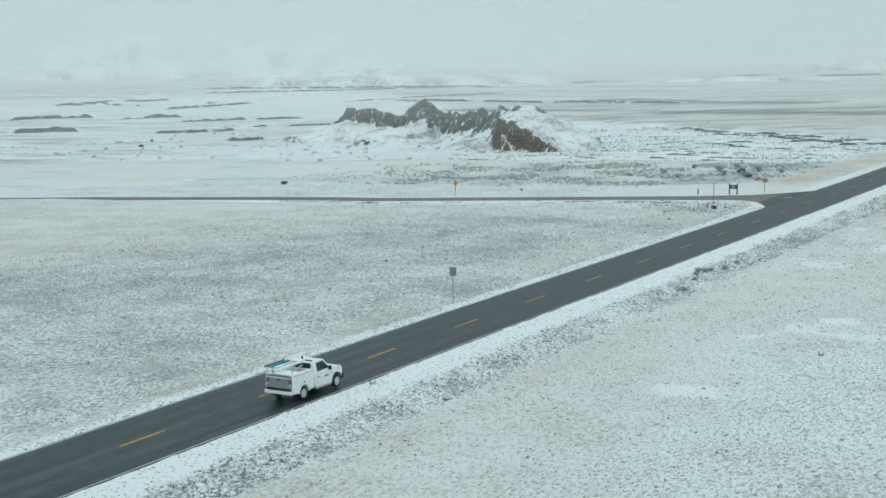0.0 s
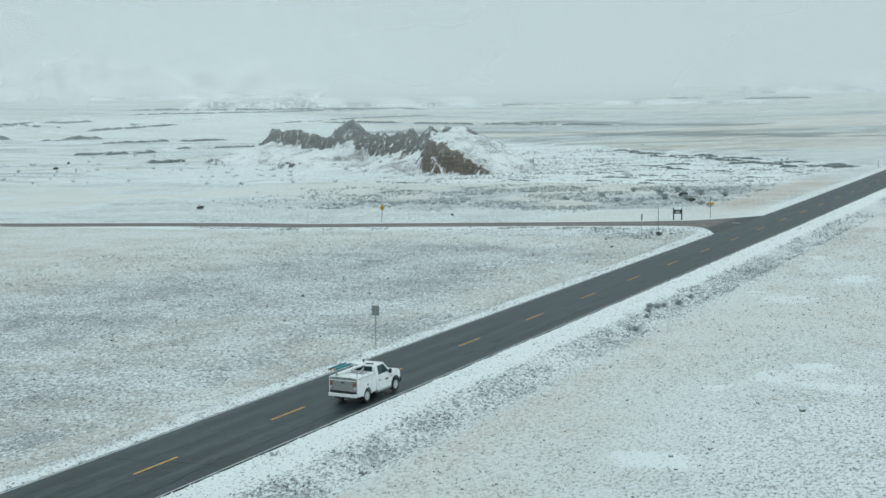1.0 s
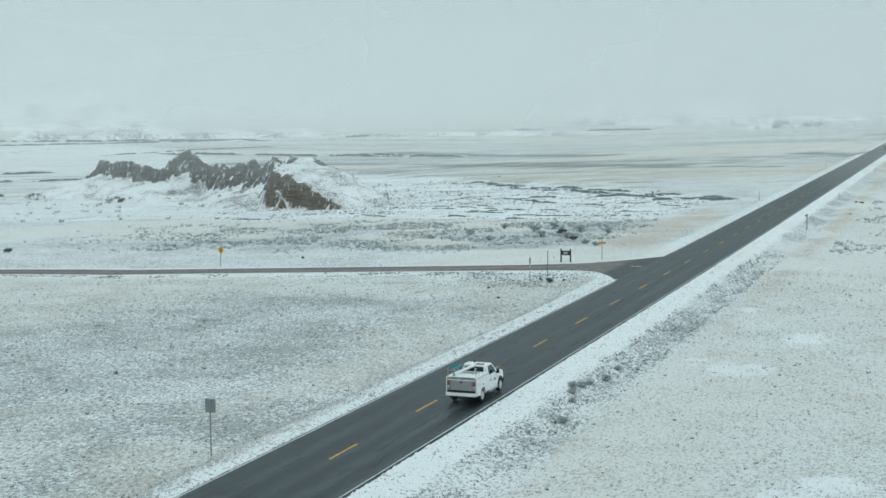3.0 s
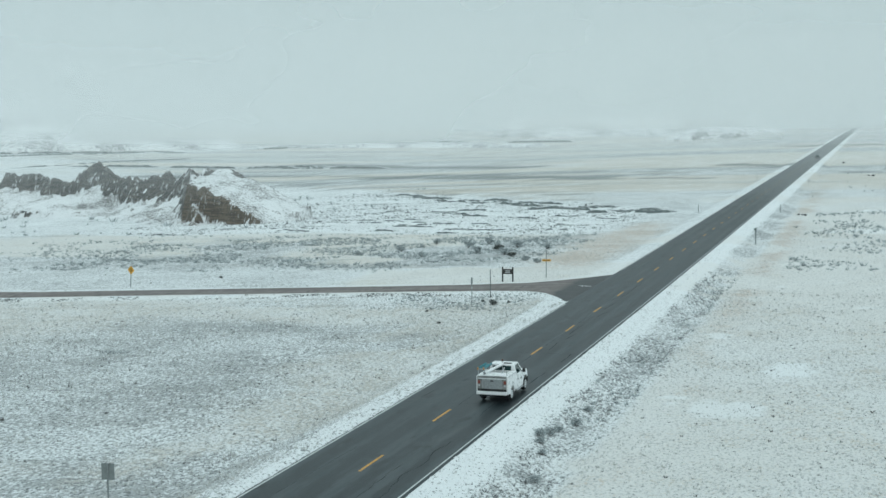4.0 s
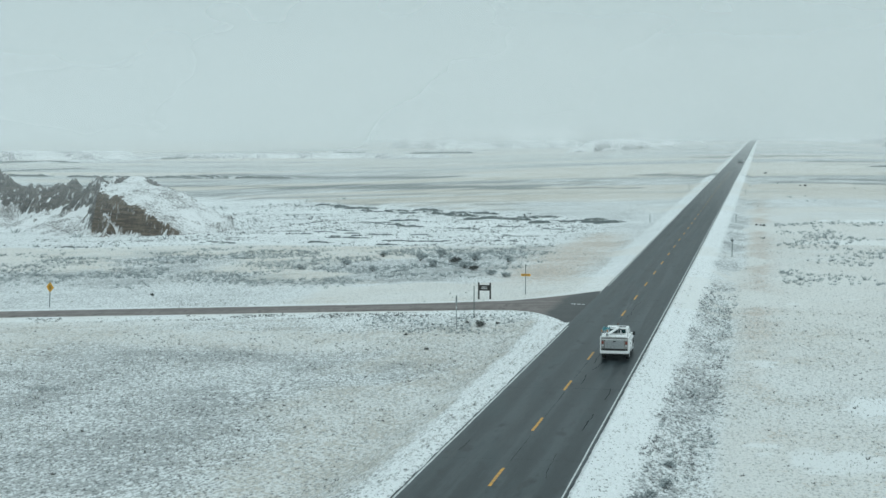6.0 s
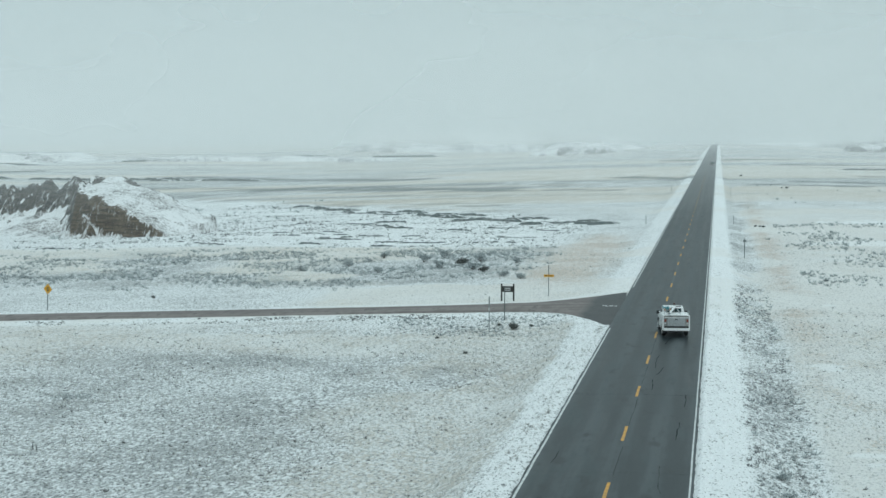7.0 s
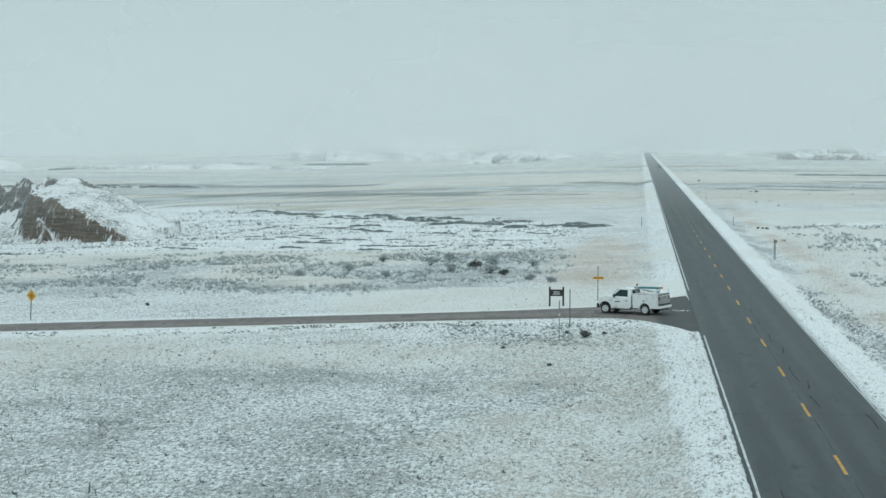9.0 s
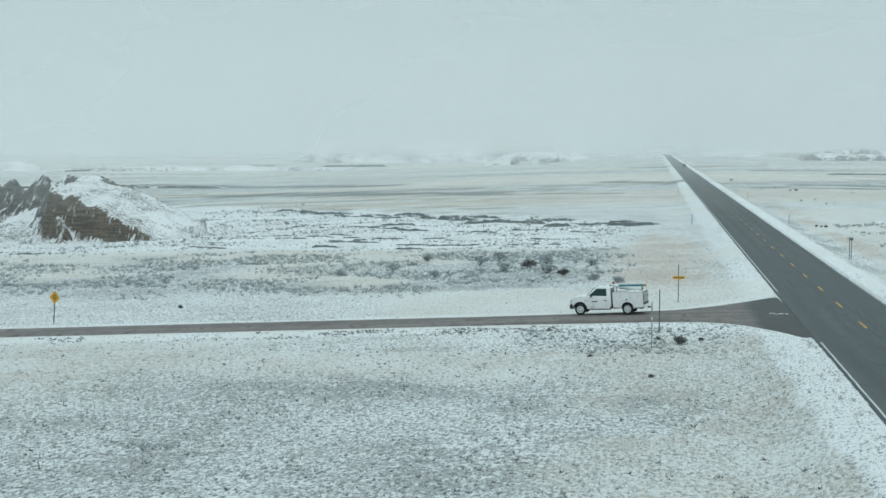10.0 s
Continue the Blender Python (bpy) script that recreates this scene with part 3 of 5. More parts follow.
ground = tagged(new("ground", grid_mesh("ground", GX, GY, GZ, M_GROUND, {"snow": np.clip(snow_f, 0, 1), "tan": tan_f, "dark": dark_f, "rust": np.clip(warm, 0, 1)})),
                "snow-dusted prairie grassland with tan grass showing through", "ground", kind="structure")


def ground_at(x, y):
    return float(land(np.array([x], float), np.array([y], float))[0])


# ---- roads ----
road_y = np.concatenate([np.arange(-260, 140, 0.3), np.arange(140, 900, 8.0), np.arange(900, 3400, 50.0)])
road_x = np.array([-3.90, -3.82, -3.75, -2.0, 0.0, 2.0, 3.50, 3.60, 3.69])


def road_surface(X, Y):
    crown = 0.03 - 0.008 * np.abs(X)
    edge = (np.abs(X + 0.105) > 3.74)
    return road_rise(Y) + np.where(edge, -0.14, crown)


RX, RY = np.meshgrid(road_x, road_y)
RX = RX + (np.abs(RX) > 3.55) * 0.12 * (fbm(RY / 0.6, RX * 0 + np.sign(RX) * 7, 111, 3) - 0.5)
road = tagged(new("road", grid_mesh("road", RX, RY, road_surface(np.meshgrid(road_x, road_y)[0], RY), M_ROAD)),
              "wet dark grey two-lane asphalt road with worn wheel tracks", "road", kind="structure")


def flat_piece(name, parent, mat, x0, x1, y0, y1, lift, wobble=0.0, step=1.5):
    n = max(2, int((y1 - y0) / step) + 1)
    ys = np.linspace(y0, y1, n)
    X, Y = np.meshgrid(np.array([x0, x1]), ys)
    if wobble:
        X = X + wobble * (fbm(Y / 0.9, X * 3, 121, 2) - 0.5)
    ob = new(name, grid_mesh(name, X, Y, road_rise(Y) + 0.03 - 0.008 * np.abs(X) + lift, mat))
    ob.parent = parent
    return ob


for y0, y1 in ((-220, 52.0), (83.0, 700.0)):
    flat_piece("edge_line", road, M_WHITE_LINE, -3.72, -3.61, y0, y1, 0.006, 0.04)["label"] = "worn white edge line"
flat_piece("edge_line", road, M_WHITE_LINE, 3.46, 3.54, -220, 700, 0.006, 0.04)["label"] = "worn white edge line"
DASH = 12.192
for k in range(-14, 40):
    yc = DASH * k
    flat_piece("centre_dash", road, M_YELLOW, -0.03, 0.12, yc - 1.85, yc + 1.7, 0.007, 0.025, 0.3)


def crack(x0, y0, x1, y1, w, seed, wander):
    """A sealed crack: a dark tar ribbon with a wandering line."""
    n = max(6, int(math.hypot(x1 - x0, y1 - y0) / 0.25))
    u = np.linspace(0, 1, n)
    off = wander * (fbm(u * n / 9, u * 0 + seed, seed, 4) - 0.5)
    along = np.array([x1 - x0, y1 - y0]) / math.hypot(x1 - x0, y1 - y0)
    px = x0 + (x1 - x0) * u - along[1] * off
    py = y0 + (y1 - y0) * u + along[0] * off
    half = w * (0.35 + 0.9 * vnoise(u * n / 3, u * 0 + seed * 2.0, seed)) / 2
    X = np.stack([px - along[1] * half, px + along[1] * half], 1)
    Y = np.stack([py + along[0] * half, py - along[0] * half], 1)
    ob = new("crack", grid_mesh("crack", X, Y, road_rise(Y) + 0.03 - 0.008 * np.abs(X) + 0.005, M_TAR))
    ob.parent = road


for k, c in enumerate(((-3.7, 22.9, 3.4, 23.6, 0.10, 0.35), (0.6, 33.0, 0.75, 38.5, 0.16, 0.5), (0.8, 25.0, 0.7, 28.5, 0.15, 0.4), (0.65, 49, 0.75, 53.5, 0.15, 0.4),
                       (2.2, 0.2, 2.1, 5.2, 0.12, 0.5), (2.7, -27, 2.4, -6.5, 0.14, 0.9), (1.5, -24, 1.7, -12, 0.12, 0.7), (-2.6, -22.9, 1.6, -22.6, 0.09, 0.5),
                       (-2.2, -19, -2.0, -9, 0.08, 0.5), (-3.5, -61, 3.3, -59.5, 0.12, 0.8), (2.6, -75, 2.3, -40, 0.12, 0.9), (-3.6, 3.2, 3.4, 3.9, 0.07, 0.5),
                       (-3.6, -42.5, 3.4, -41.6, 0.08, 0.6), (-2.8, 5, -2.7, 7.5, 0.10, 0.3),
                       (2.7, 11, 2.75, 15.5, 0.16, 0.4), (-3.6, 42.2, 3.4, 42.9, 0.06, 0.4), (0.5, 58, 0.8, 70, 0.12, 0.7), (-2.4, -90, -2.2, -62, 0.10, 0.8),
                       (2.9, 20, 2.8, 24, 0.14, 0.3), (0.16, -38, 0.18, -33, 0.06, 0.10), (0.14, 3, 0.16, 9, 0.06, 0.12), (0.14, 14, 0.16, 22, 0.07, 0.12), (0.14, 27, 0.15, 34, 0.07, 0.12), (0.15, 39, 0.15, 47, 0.07, 0.12), (0.15, 52, 0.16, 60, 0.08, 0.12),
                       (1.0, 44, 1.25, 47.5, 0.22, 0.5), (0.9, 30.5, 1.3, 33.5, 0.22, 0.5), (-3.6, 55.4, 3.4, 55.9, 0.09, 0.4), (1.2, 66, 3.3, 67.5, 0.10, 0.5), (-1.0, 70.5, 2.6, 71.3, 0.06, 0.4))):
    crack(c[0], c[1], c[2], c[3], c[4] * (0.20 if c[5] > 0.45 else 0.28), 3.0 + k, c[5] * 0.8)

sx = np.concatenate([np.arange(-3.4, -40, -0.6), np.arange(-40, -160, -3.0), np.arange(-160, -900, -20.0)])
su = np.linspace(0, 1, 13)
SX = np.repeat(sx[:, None], 13, 1)
near_e = side_near(sx) + 0.35 * (fbm(sx / 1.3, sx * 0, 131, 3) - 0.5)
far_e = side_far(sx) + 0.35 * (fbm(sx / 1.3, sx * 0 + 5, 133, 3) - 0.5)
SY = near_e[:, None] + (far_e - near_e)[:, None] * su[None, :]
SZ = side_z(SX) + 0.05 * (1 - (2 * su[None, :] - 1) ** 2) - 0.005 - 0.10 * (np.abs(2 * su[None, :] - 1) > 0.98)
SZ = np.where(SX > -3.98, 0.0 - 0.012 + 0 * SZ, SZ)
side_road = tagged(new("side_road", grid_mesh("side_road", SX, SY, SZ, M_SIDE, {"apron": 1 - sstep(4.4, 9.5, -SX)})),
                   "reddish-brown gravelled side road, bare of snow", "road", kind="structure")


# ---- butte ----
def butte():
    """An eroded clay ridge with a spur towards the road."""
    line = [(-86, 186, -3.4), (-99, 203, -1.2), (-106, 208.5, 2.0), (-111.5, 212, 5.0), (-116.5, 215.5, 7.0), (-123, 219.4, 7.4), (-126.2, 221.6, 6.0), (-130.2, 224.1, 6.9),
            (-136, 227.9, 4.7), (-141.6, 231.5, 5.9), (-149.6, 236.7, 4.6), (-158.6, 242.5, 4.3), (-166.3, 247.5, 6.6), (-170.5, 250.1, 7.8), (-176, 253.8, 6.0),
            (-182.6, 258, 2.4), (-191.7, 263.8, 2.8), (-202.7, 270.9, 3.5), (-213.5, 277.9, 4.3), (-221.6, 283.1, 3.4), (-229, 288, -0.5), (-238, 294, -5)]
    spur = [(-123, 218.5, 7.2), (-118, 203, 5.8), (-115.5, 196.5, 4.2), (-110, 186, -2.0), (-108, 181, -4)]
    X, Y = np.meshgrid(np.arange(-252, -76, 0.6), np.arange(166, 312, 0.6))
    base = land(X, Y) - 0.15
    best = np.full(X.shape, -50.0)
    scoured = np.zeros(X.shape)
    warp_x = X + 6.0 * (fbm(X / 8, Y / 8, 201, 4) - 0.5)
    warp_y = Y + 6.0 * (fbm(X / 8, Y / 8, 207, 4) - 0.5)
    for pts, slope in ((line, 2.1), (spur, 1.6)):
        for (xa, ya, za), (xb, yb, zb) in zip(pts, pts[1:]):
            dx, dy = xb - xa, yb - ya
            u = np.clip(((warp_x - xa) * dx + (warp_y - ya) * dy) / (dx * dx + dy * dy), 0, 1)
            d = np.hypot(warp_x - xa - u * dx, warp_y - ya - u * dy)
            gully = 0.84 + 0.42 * np.abs(vnoise((xa + u * dx) / 2.6, (ya + u * dy) / 2.6 + d / 26, 211) - 0.5) * 2
            top = za + (zb - za) * u
            if xb < -112 and pts is line:
                scoured = np.maximum(scoured, 1 - sstep(1.2, 4.2, d))
            fall = slope * d * gully
            drop = 4.6 if xa < -180 else 6.8
            best = np.maximum(best, np.maximum(top - fall, np.where(d < 22, top - drop - 0.26 * d, -50)))
    # the slab of snowy slope between the two spurs ends in a bare cliff
    u = np.clip((X + 116) / 23, 0, 1)
    front = 195.5 - 14.5 * u
    slab = (7.0 - 6.2 * u ** 1.6) - 0.13 * np.clip(213 - Y, 0, 40) + 0.5 * (fbm(X / 2.5, Y / 2.5, 213, 3) - 0.5)
    inside = (X > -117.5) & (X < -91)
    cliff = slab - 3.4 * np.clip(front + 1.2 * (fbm(X / 2.2, Y / 6, 217, 3) - 0.5) - Y, 0, 9)
    cliff = np.where(Y > 214 - 12 * u, -50, cliff)
    best = np.where(inside, np.maximum(best, cliff), best)
    skirt = base + 1.12 * np.exp(-np.clip(base - best, 0, 60) / 3.2)
    z = np.maximum(best + 0.9 * (fbm(X / 2.4, Y / 2.4, 219, 4, 0.55) - 0.5) + 1.6 * (0.35 - np.abs(2 * fbm(X / 6.0, Y / 6.0, 227, 2) - 1)) * sstep(-1.5, 1.5, best - base), skirt - 1.0)
    z = np.where(best < base - 9, base - 0.5, z)
    # snow gathers in the hollows between the ribs
    mean = sum(np.roll(np.roll(z, i, 0), j, 1) for i in (-3, -2, 0, 2, 3) for j in (-3, -2, 0, 2, 3)) / 25
    wide = sum(np.roll(np.roll(z, i, 0), j, 1) for i in (-6, 0, 6) for j in (-6, 0, 6)) / 9
    hollow = np.clip((mean - z) * 1.1 + (wide - z) * 0.25 - 0.02, -0.25, 0.8) * (0.4 + 1.2 * fbm(X / 5, Y / 5, 233, 3))
    me = grid_mesh("badlands_butte", X, Y, z, M_CLAY, {"hollow": hollow, "bare": scoured, "brown": inside * sstep(0.0, 2.0, front + 2.5 - Y) * 0.95})
    return tagged(new("badlands_butte", me), "eroded grey-brown clay butte with snow on its slopes", "butte")


butte()


# ---- cut banks of the wash and the far draws ----
def cut_bank(x0, y0, x1, y1, height, seed, group="eroded cut banks"):
    length = math.hypot(x1 - x0, y1 - y0)
    n = max(10, int(length / max(0.5, height * 0.35)))
    u = np.linspace(0, 1, n)
    ax, ay = (x1 - x0) / length, (y1 - y0) / length
    nx, ny = (ay, -ax) if -ax < 0 or (ax == 0) else (-ay, ax)
    if ny > 0:
        nx, ny = -nx, -ny
    ends = sstep(0, 0.14, u) * (1 - sstep(0.86, 1, u))
    broken = sstep(0.20, 0.42, fbm(u * length / (height * 5), u * 0 + seed, seed, 3))
    hgt = height * ends * broken * (0.50 + 0.55 * fbm(u * length / (height * 1.2), u * 0 + seed, seed + 2, 3))
    off = height * 1.6 * (fbm(u * length / (height * 4), u * 0 + seed + 9, seed + 1, 4) - 0.5)
    prof = ((0.6, -0.15), (0.22, 0.12), (0.06, 0.85), (0.0, 1.0), (-0.9, 0.98), (-4.0, 0.45), (-9.0, -0.1))
    bx, by = x0 + (x1 - x0) * u + nx * off, y0 + (y1 - y0) * u + ny * off
    X = np.stack([bx + nx * p * height for p, q in prof], 1)
    Y = np.stack([by + ny * p * height for p, q in prof], 1)
    gzv = land(bx, by)
    Z = np.stack([gzv + q * hgt - 0.12 for p, q in prof], 1)
    ob = new("cut_bank", grid_mesh("cut_bank", X, Y, Z, M_HAZED_BANK, smooth=False))
    return tagged(ob, "dark eroded clay bank with a snowy top, colour paled for haze", "cut bank", group)


for k, c in enumerate(((-506, 408, -494, 438, 2.8), (-398, 304, -388, 320, 3.0), (-341, 325, -333, 333, 1.9), (-331, 332, -324, 347, 1.7), (-519, 550, -519, 610, 2.1), (-645, 582, -639, 619, 2.4), (-637, 620, -621, 649, 2.0), (-457, 434, -443, 452, 2.7), (-337, 361, -347, 393, 1.7), (-545, 578, -566, 748, 3.2), (-585, 530, -722, 768, 3.4),
                       (-257, 266, -252, 273, 1.8), (-634, 580, -590, 582, 2.6), 
                       (-555, 930, -597, 1550, 4.2), (-552, 1130, -465, 1665, 4.6), (-758, 933, -571, 987, 2.6), (-377, 1534, -329, 1562, 3.0), (-409, 660, -286, 638, 1.9),
                       (-271, 620, -222, 599, 1.7),
                       (52, 560, 108, 552, 1.6), 
                       (-470, 640, -415, 800, 1.8), (-690, 760, -560, 960, 3.0), (-400, 420, -372, 455, 1.6), (-330, 385, -300, 420, 1.2))):
    ex, ey = (0.3 * (c[2] - c[0]), 0.3 * (c[3] - c[1])) if c[0] < -240 and abs(c[3] - c[1]) < 100 else (0, 0)
    cut_bank(c[0] - ex, c[1] - ey, c[2] + ex, c[3] + ey, c[4] * (0.6 if c[0] > -240 else 0.5 if abs(c[3] - c[1]) > 100 else 0.88), 300.0 + k)


# a ragged line of low ledges where the wash bites into the plain
ledge = random.Random(77)
for k in range(34):
    lx = -17 - 82 * (k / 33) ** 1.15 + ledge.uniform(-1.5, 1.5)
    ly = 204 - 1.15 * (lx + 20) + ledge.choice((0, 0, 0, -9, -5)) + ledge.uniform(-3, 3)
    run = ledge.uniform(4, 10)
    cut_bank(lx - run * 0.5, ly + run * 0.28, lx + run * 0.5, ly - run * 0.28, ledge.uniform(0.45, 0.9), 500.0 + k)


# small broken ledges scattered through the wash
for k in range(46):
    lx = ledge.uniform(-112, -24)
    ly = ledge.uniform(156, min(225, 200 - 1.15 * (lx + 20)))
    if lx < -82 and ly > 172:
        continue
    run = ledge.uniform(3, 8)
    cut_bank(lx - run * 0.5, ly + run * ledge.uniform(-0.1, 0.3), lx + run * 0.5, ly - run * 0.1, ledge.uniform(0.28, 0.55), 600.0 + k)


# ---- far mesas in the haze ----
def mesa(name, label, xa, ya, xb, yb, h, depth, seed, base=0.0, jag=0.35, mat=None):
    """A far gullied tableland: flat top, fluted sides."""
    length = math.hypot(xb - xa, yb - ya)
    nu, nv = 150, 34
    u, v = np.meshgrid(np.linspace(-0.08, 1.08, nu), np.linspace(-1.0, 1.0, nv))
    ax, ay = (xb - xa) / length, (yb - ya) / length
    X = xa + ax * u * length - ay * v * depth
    Y = ya + ay * u * length + ax * v * depth
    flute = 0.30 * np.abs(vnoise(u * length / (h * 1.1), v * 1.2, seed) - 0.5) * 2
    edge = np.minimum(np.minimum(u + 0.06, 1.06 - u) * length / (h * 2.2), (1 - np.abs(v)) * 2.2)
    plan = edge - flute - 0.55 * (fbm(u * 4, v * 2, seed + 5, 4) - 0.35)
    top = h * (0.68 + 0.5 * (fbm(u * 5, v * 0.7 + 3, seed + 8, 4) - 0.2))
    Z = base - 2 + top * (0.35 * sstep(0.0, 0.35, plan) + 0.65 * sstep(0.25, 0.9, plan)) * (1 - jag * 0.55 + jag * fbm(u * length / h / 1.2, v * 2, seed + 6, 3)) + h * 0.12 * (fbm(u * 26, v * 5, seed + 2, 3) - 0.5)
    return tagged(new(name, grid_mesh(name, X, Y, Z, mat or M_MESA)), label, "mesa", "far mesas")


mesa("mesa", "low gullied mesa, snow-streaked, in the haze", -206, 1472, -72, 1485, 24, 34, 401, -5.0, 0.7)
mesa("mesa", "jagged grey mesa, snow-streaked, in the haze", 116, 1478, 236, 1468, 17, 24, 407, 0.0, 1.3, M_CRAG)
mesa("mesa", "pale snowy tableland, dim in the fog", -600, 2275, -118, 2350, 42, 170, 411, -9, 0.12, M_TABLE)
mesa("mesa", "snow-covered tableland, dim in the fog", -1700, 1520, -1190, 1930, 72, 210, 417, -12, 0.4, M_TABLE)
mesa("mesa", "long low gullied bluff under the tableland", -850, 1066, -585, 1232, 18, 60, 421, -11, 0.4, M_TABLE)
mesa("mesa", "low snowy bluff in the haze", -560, 1240, -300, 1330, 9, 40, 423, -8, 0.3, M_TABLE)
mesa("mesa", "pale far hills, dim in the fog", 60, 2420, 420, 2400, 16, 60, 429, 3)


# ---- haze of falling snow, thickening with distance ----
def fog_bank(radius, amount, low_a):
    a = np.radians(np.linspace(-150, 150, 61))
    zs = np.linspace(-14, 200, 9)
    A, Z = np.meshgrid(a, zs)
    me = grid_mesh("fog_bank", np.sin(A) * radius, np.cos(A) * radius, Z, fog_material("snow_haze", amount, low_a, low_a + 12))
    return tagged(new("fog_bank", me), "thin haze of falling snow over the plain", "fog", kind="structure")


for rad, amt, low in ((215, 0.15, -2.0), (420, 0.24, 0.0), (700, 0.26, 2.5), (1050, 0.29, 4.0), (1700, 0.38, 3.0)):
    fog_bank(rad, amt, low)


# ---- grass, sagebrush and bushes ----
rng = np.random.default_rng(7)


def blades(px, py, pz, count, height, spread, lean, width):
    """Triangular blades round each place: arrays of corners."""
    n = len(px)
    out = np.empty((n * count, 3, 3))
    a = rng.uniform(0, 2 * np.pi, (n, count))
    r = rng.uniform(0, 1, (n, count)) * spread[:, None]
    bx, by = px[:, None] + np.cos(a) * r, py[:, None] + np.sin(a) * r
    h = height[:, None] * rng.uniform(0.55, 1.15, (n, count))
    tx, ty = bx + np.cos(a) * h * lean + rng.normal(0, 0.15, (n, count)) * h, by + np.sin(a) * h * lean + rng.normal(0, 0.15, (n, count)) * h
    c = rng.uniform(0, np.pi, (n, count))
    w = width[:, None] * rng.uniform(0.6, 1.3, (n, count))
    out[:, 0] = np.stack([bx - np.cos(c) * w, by - np.sin(c) * w, np.repeat(pz[:, None], count, 1) - 0.02], -1).reshape(-1, 3)
    out[:, 1] = np.stack([bx + np.cos(c) * w, by + np.sin(c) * w, np.repeat(pz[:, None], count, 1) - 0.02], -1).reshape(-1, 3)
    out[:, 2] = np.stack([tx, ty, pz[:, None] + h], -1).reshape(-1, 3)
    return out


def off_road(x, y, gap=0.5):
    main = np.abs(x + 0.105) > 3.83 + gap * 0.3
    side = (y < side_near(x) - gap * 0.5) | (y > side_far(x) + gap * 0.5) | (x > -3)
    return main & side


def grass(n, x0, x1, y0, y1, keep, size, count, mat, name, label, category, lean=0.5, wide=0.02):
    x, y = rng.uniform(x0, x1, n), rng.uniform(y0, y1, n)
    ok = off_road(x, y) & (rng.uniform(0, 1, n) < keep(x, y))
    x, y = x[ok], y[ok]
    z = land(x, y)
    s = size * rng.lognormal(0, 0.35, len(x))
    co = blades(x, y, z, count, s, s * 0.55, lean, wide * s / size)
    return tagged(new(name, soup(name, co, mat)), label, category, kind="stuff")


def field_keep(x, y):
    """Tufts thin out on the snowy shoulder, thicken in the ditch and in patches."""
    p = sstep(0.30, 0.62, fbm(x / 4, y / 4, 501, 3))
    shoulder = 1 - sstep(0.1, 0.7, np.abs(x) - np.where(x > 0, 5.9, 5.3 + 0.03 * np.clip(y - 4, -26, 42)))
    ditch_k = np.exp(-((x - 8.4) / 1.5) ** 2)
    smooth = sstep(0.47, 0.58, fbm(x / 26, y / 26, 61, 4)) * (x < 4)
    return np.clip(0.25 + 0.6 * p + 0.5 * ditch_k, 0, 1) * (1 - 0.88 * shoulder) * (1 - 0.8 * smooth)


grass(120000, -74, -4.3, -62, 64, field_keep, 0.085, 3, M_TUFT, "grass_tufts", "short dry grass tufts poking through snow", "grass", 0.9, 0.024)
grass(66000, 4.3, 46, -96, 72, field_keep, 0.065, 3, M_TUFT, "grass_tufts", "short dry grass tufts poking through snow", "grass", 0.9, 0.024)
grass(16000, -110, 40, 62, 160, field_keep, 0.07, 3, M_TUFT, "grass_tufts", "dry grass tufts beyond the side road", "grass", 0.5, 0.05)
grass(3400, 6.4, 9.6, -80, 90, lambda x, y: 0.6 * sstep(0.40, 0.66, fbm(x / 2, y / 5, 511, 3)), 0.11, 7, M_SAGE, "ditch_weeds", "dark leafless weeds along the roadside ditch", "weeds", 0.7, 0.03)
grass(1500, -5.2, -4.2, -70, 54, lambda x, y: sstep(0.45, 0.6, fbm(x, y / 2, 517, 3)), 0.08, 5, M_TUFT, "verge_tufts", "dead grass along the asphalt edge", "grass", 0.7, 0.03)
grass(500, 3.95, 4.9, -70, 100, lambda x, y: 0.7 * sstep(0.45, 0.6, fbm(x, y / 2, 519, 3)), 0.08, 5, M_TUFT, "verge_tufts", "dead grass along the asphalt edge", "grass", 0.7, 0.03)
grass(26000, -190, -14, 82, 150, lambda x, y: sage_zone(x, y) * sstep(0.38, 0.62, fbm(x / 9, y / 6, 521, 3)), 0.21, 13, M_SAGE, "sagebrush", "grey-green sagebrush dusted with snow", "sagebrush", 0.75, 0.028)
grass(15000, -120, -16, 142, 330, lambda x, y: wash(x, y) * sstep(0.36, 0.60, fbm(x / 9, y / 5, 527, 4)), 0.17, 6, M_DITCH, "wash_scrub", "small dark scrub dotting the snowy wash", "scrub", 0.8, 0.045)
grass(900, -330, -90, 150, 330, lambda x, y: 0.8 * sstep(0.45, 0.6, fbm(x / 14, y / 8, 531, 3)), 0.55, 9, M_SAGE, "wash_scrub", "small dark scrub dotting the snowy plain", "scrub", 0.6, 0.09)
grass(1900, 14, 36, 92, 205, lambda x, y: sstep(0.50, 0.62, fbm(x / 7, y / 12, 537, 3)), 0.22, 16, M_SAGE, "sagebrush", "grey-green sagebrush clumps in the open field", "sagebrush", 0.7, 0.03)
grass(500, 8, 120, 150, 420, lambda x, y: 0.7 * sstep(0.5, 0.62, fbm(x / 18, y / 10, 541, 3)), 0.3, 16, M_SAGE, "scrub", "sparse scrub on the far plain", "scrub", 0.7, 0.04)


def speckle(x, y):
    return (1 - sstep(-0.2, 0.5, 6.8 - np.abs(x))) * (0.25 + 0.75 * sstep(0.40, 0.62, fbm(x / 5, y / 5, 551, 3)))


def stalk_patch(x, y):
    return sstep(0.52, 0.66, fbm(x / 4, y / 5, 557, 3))


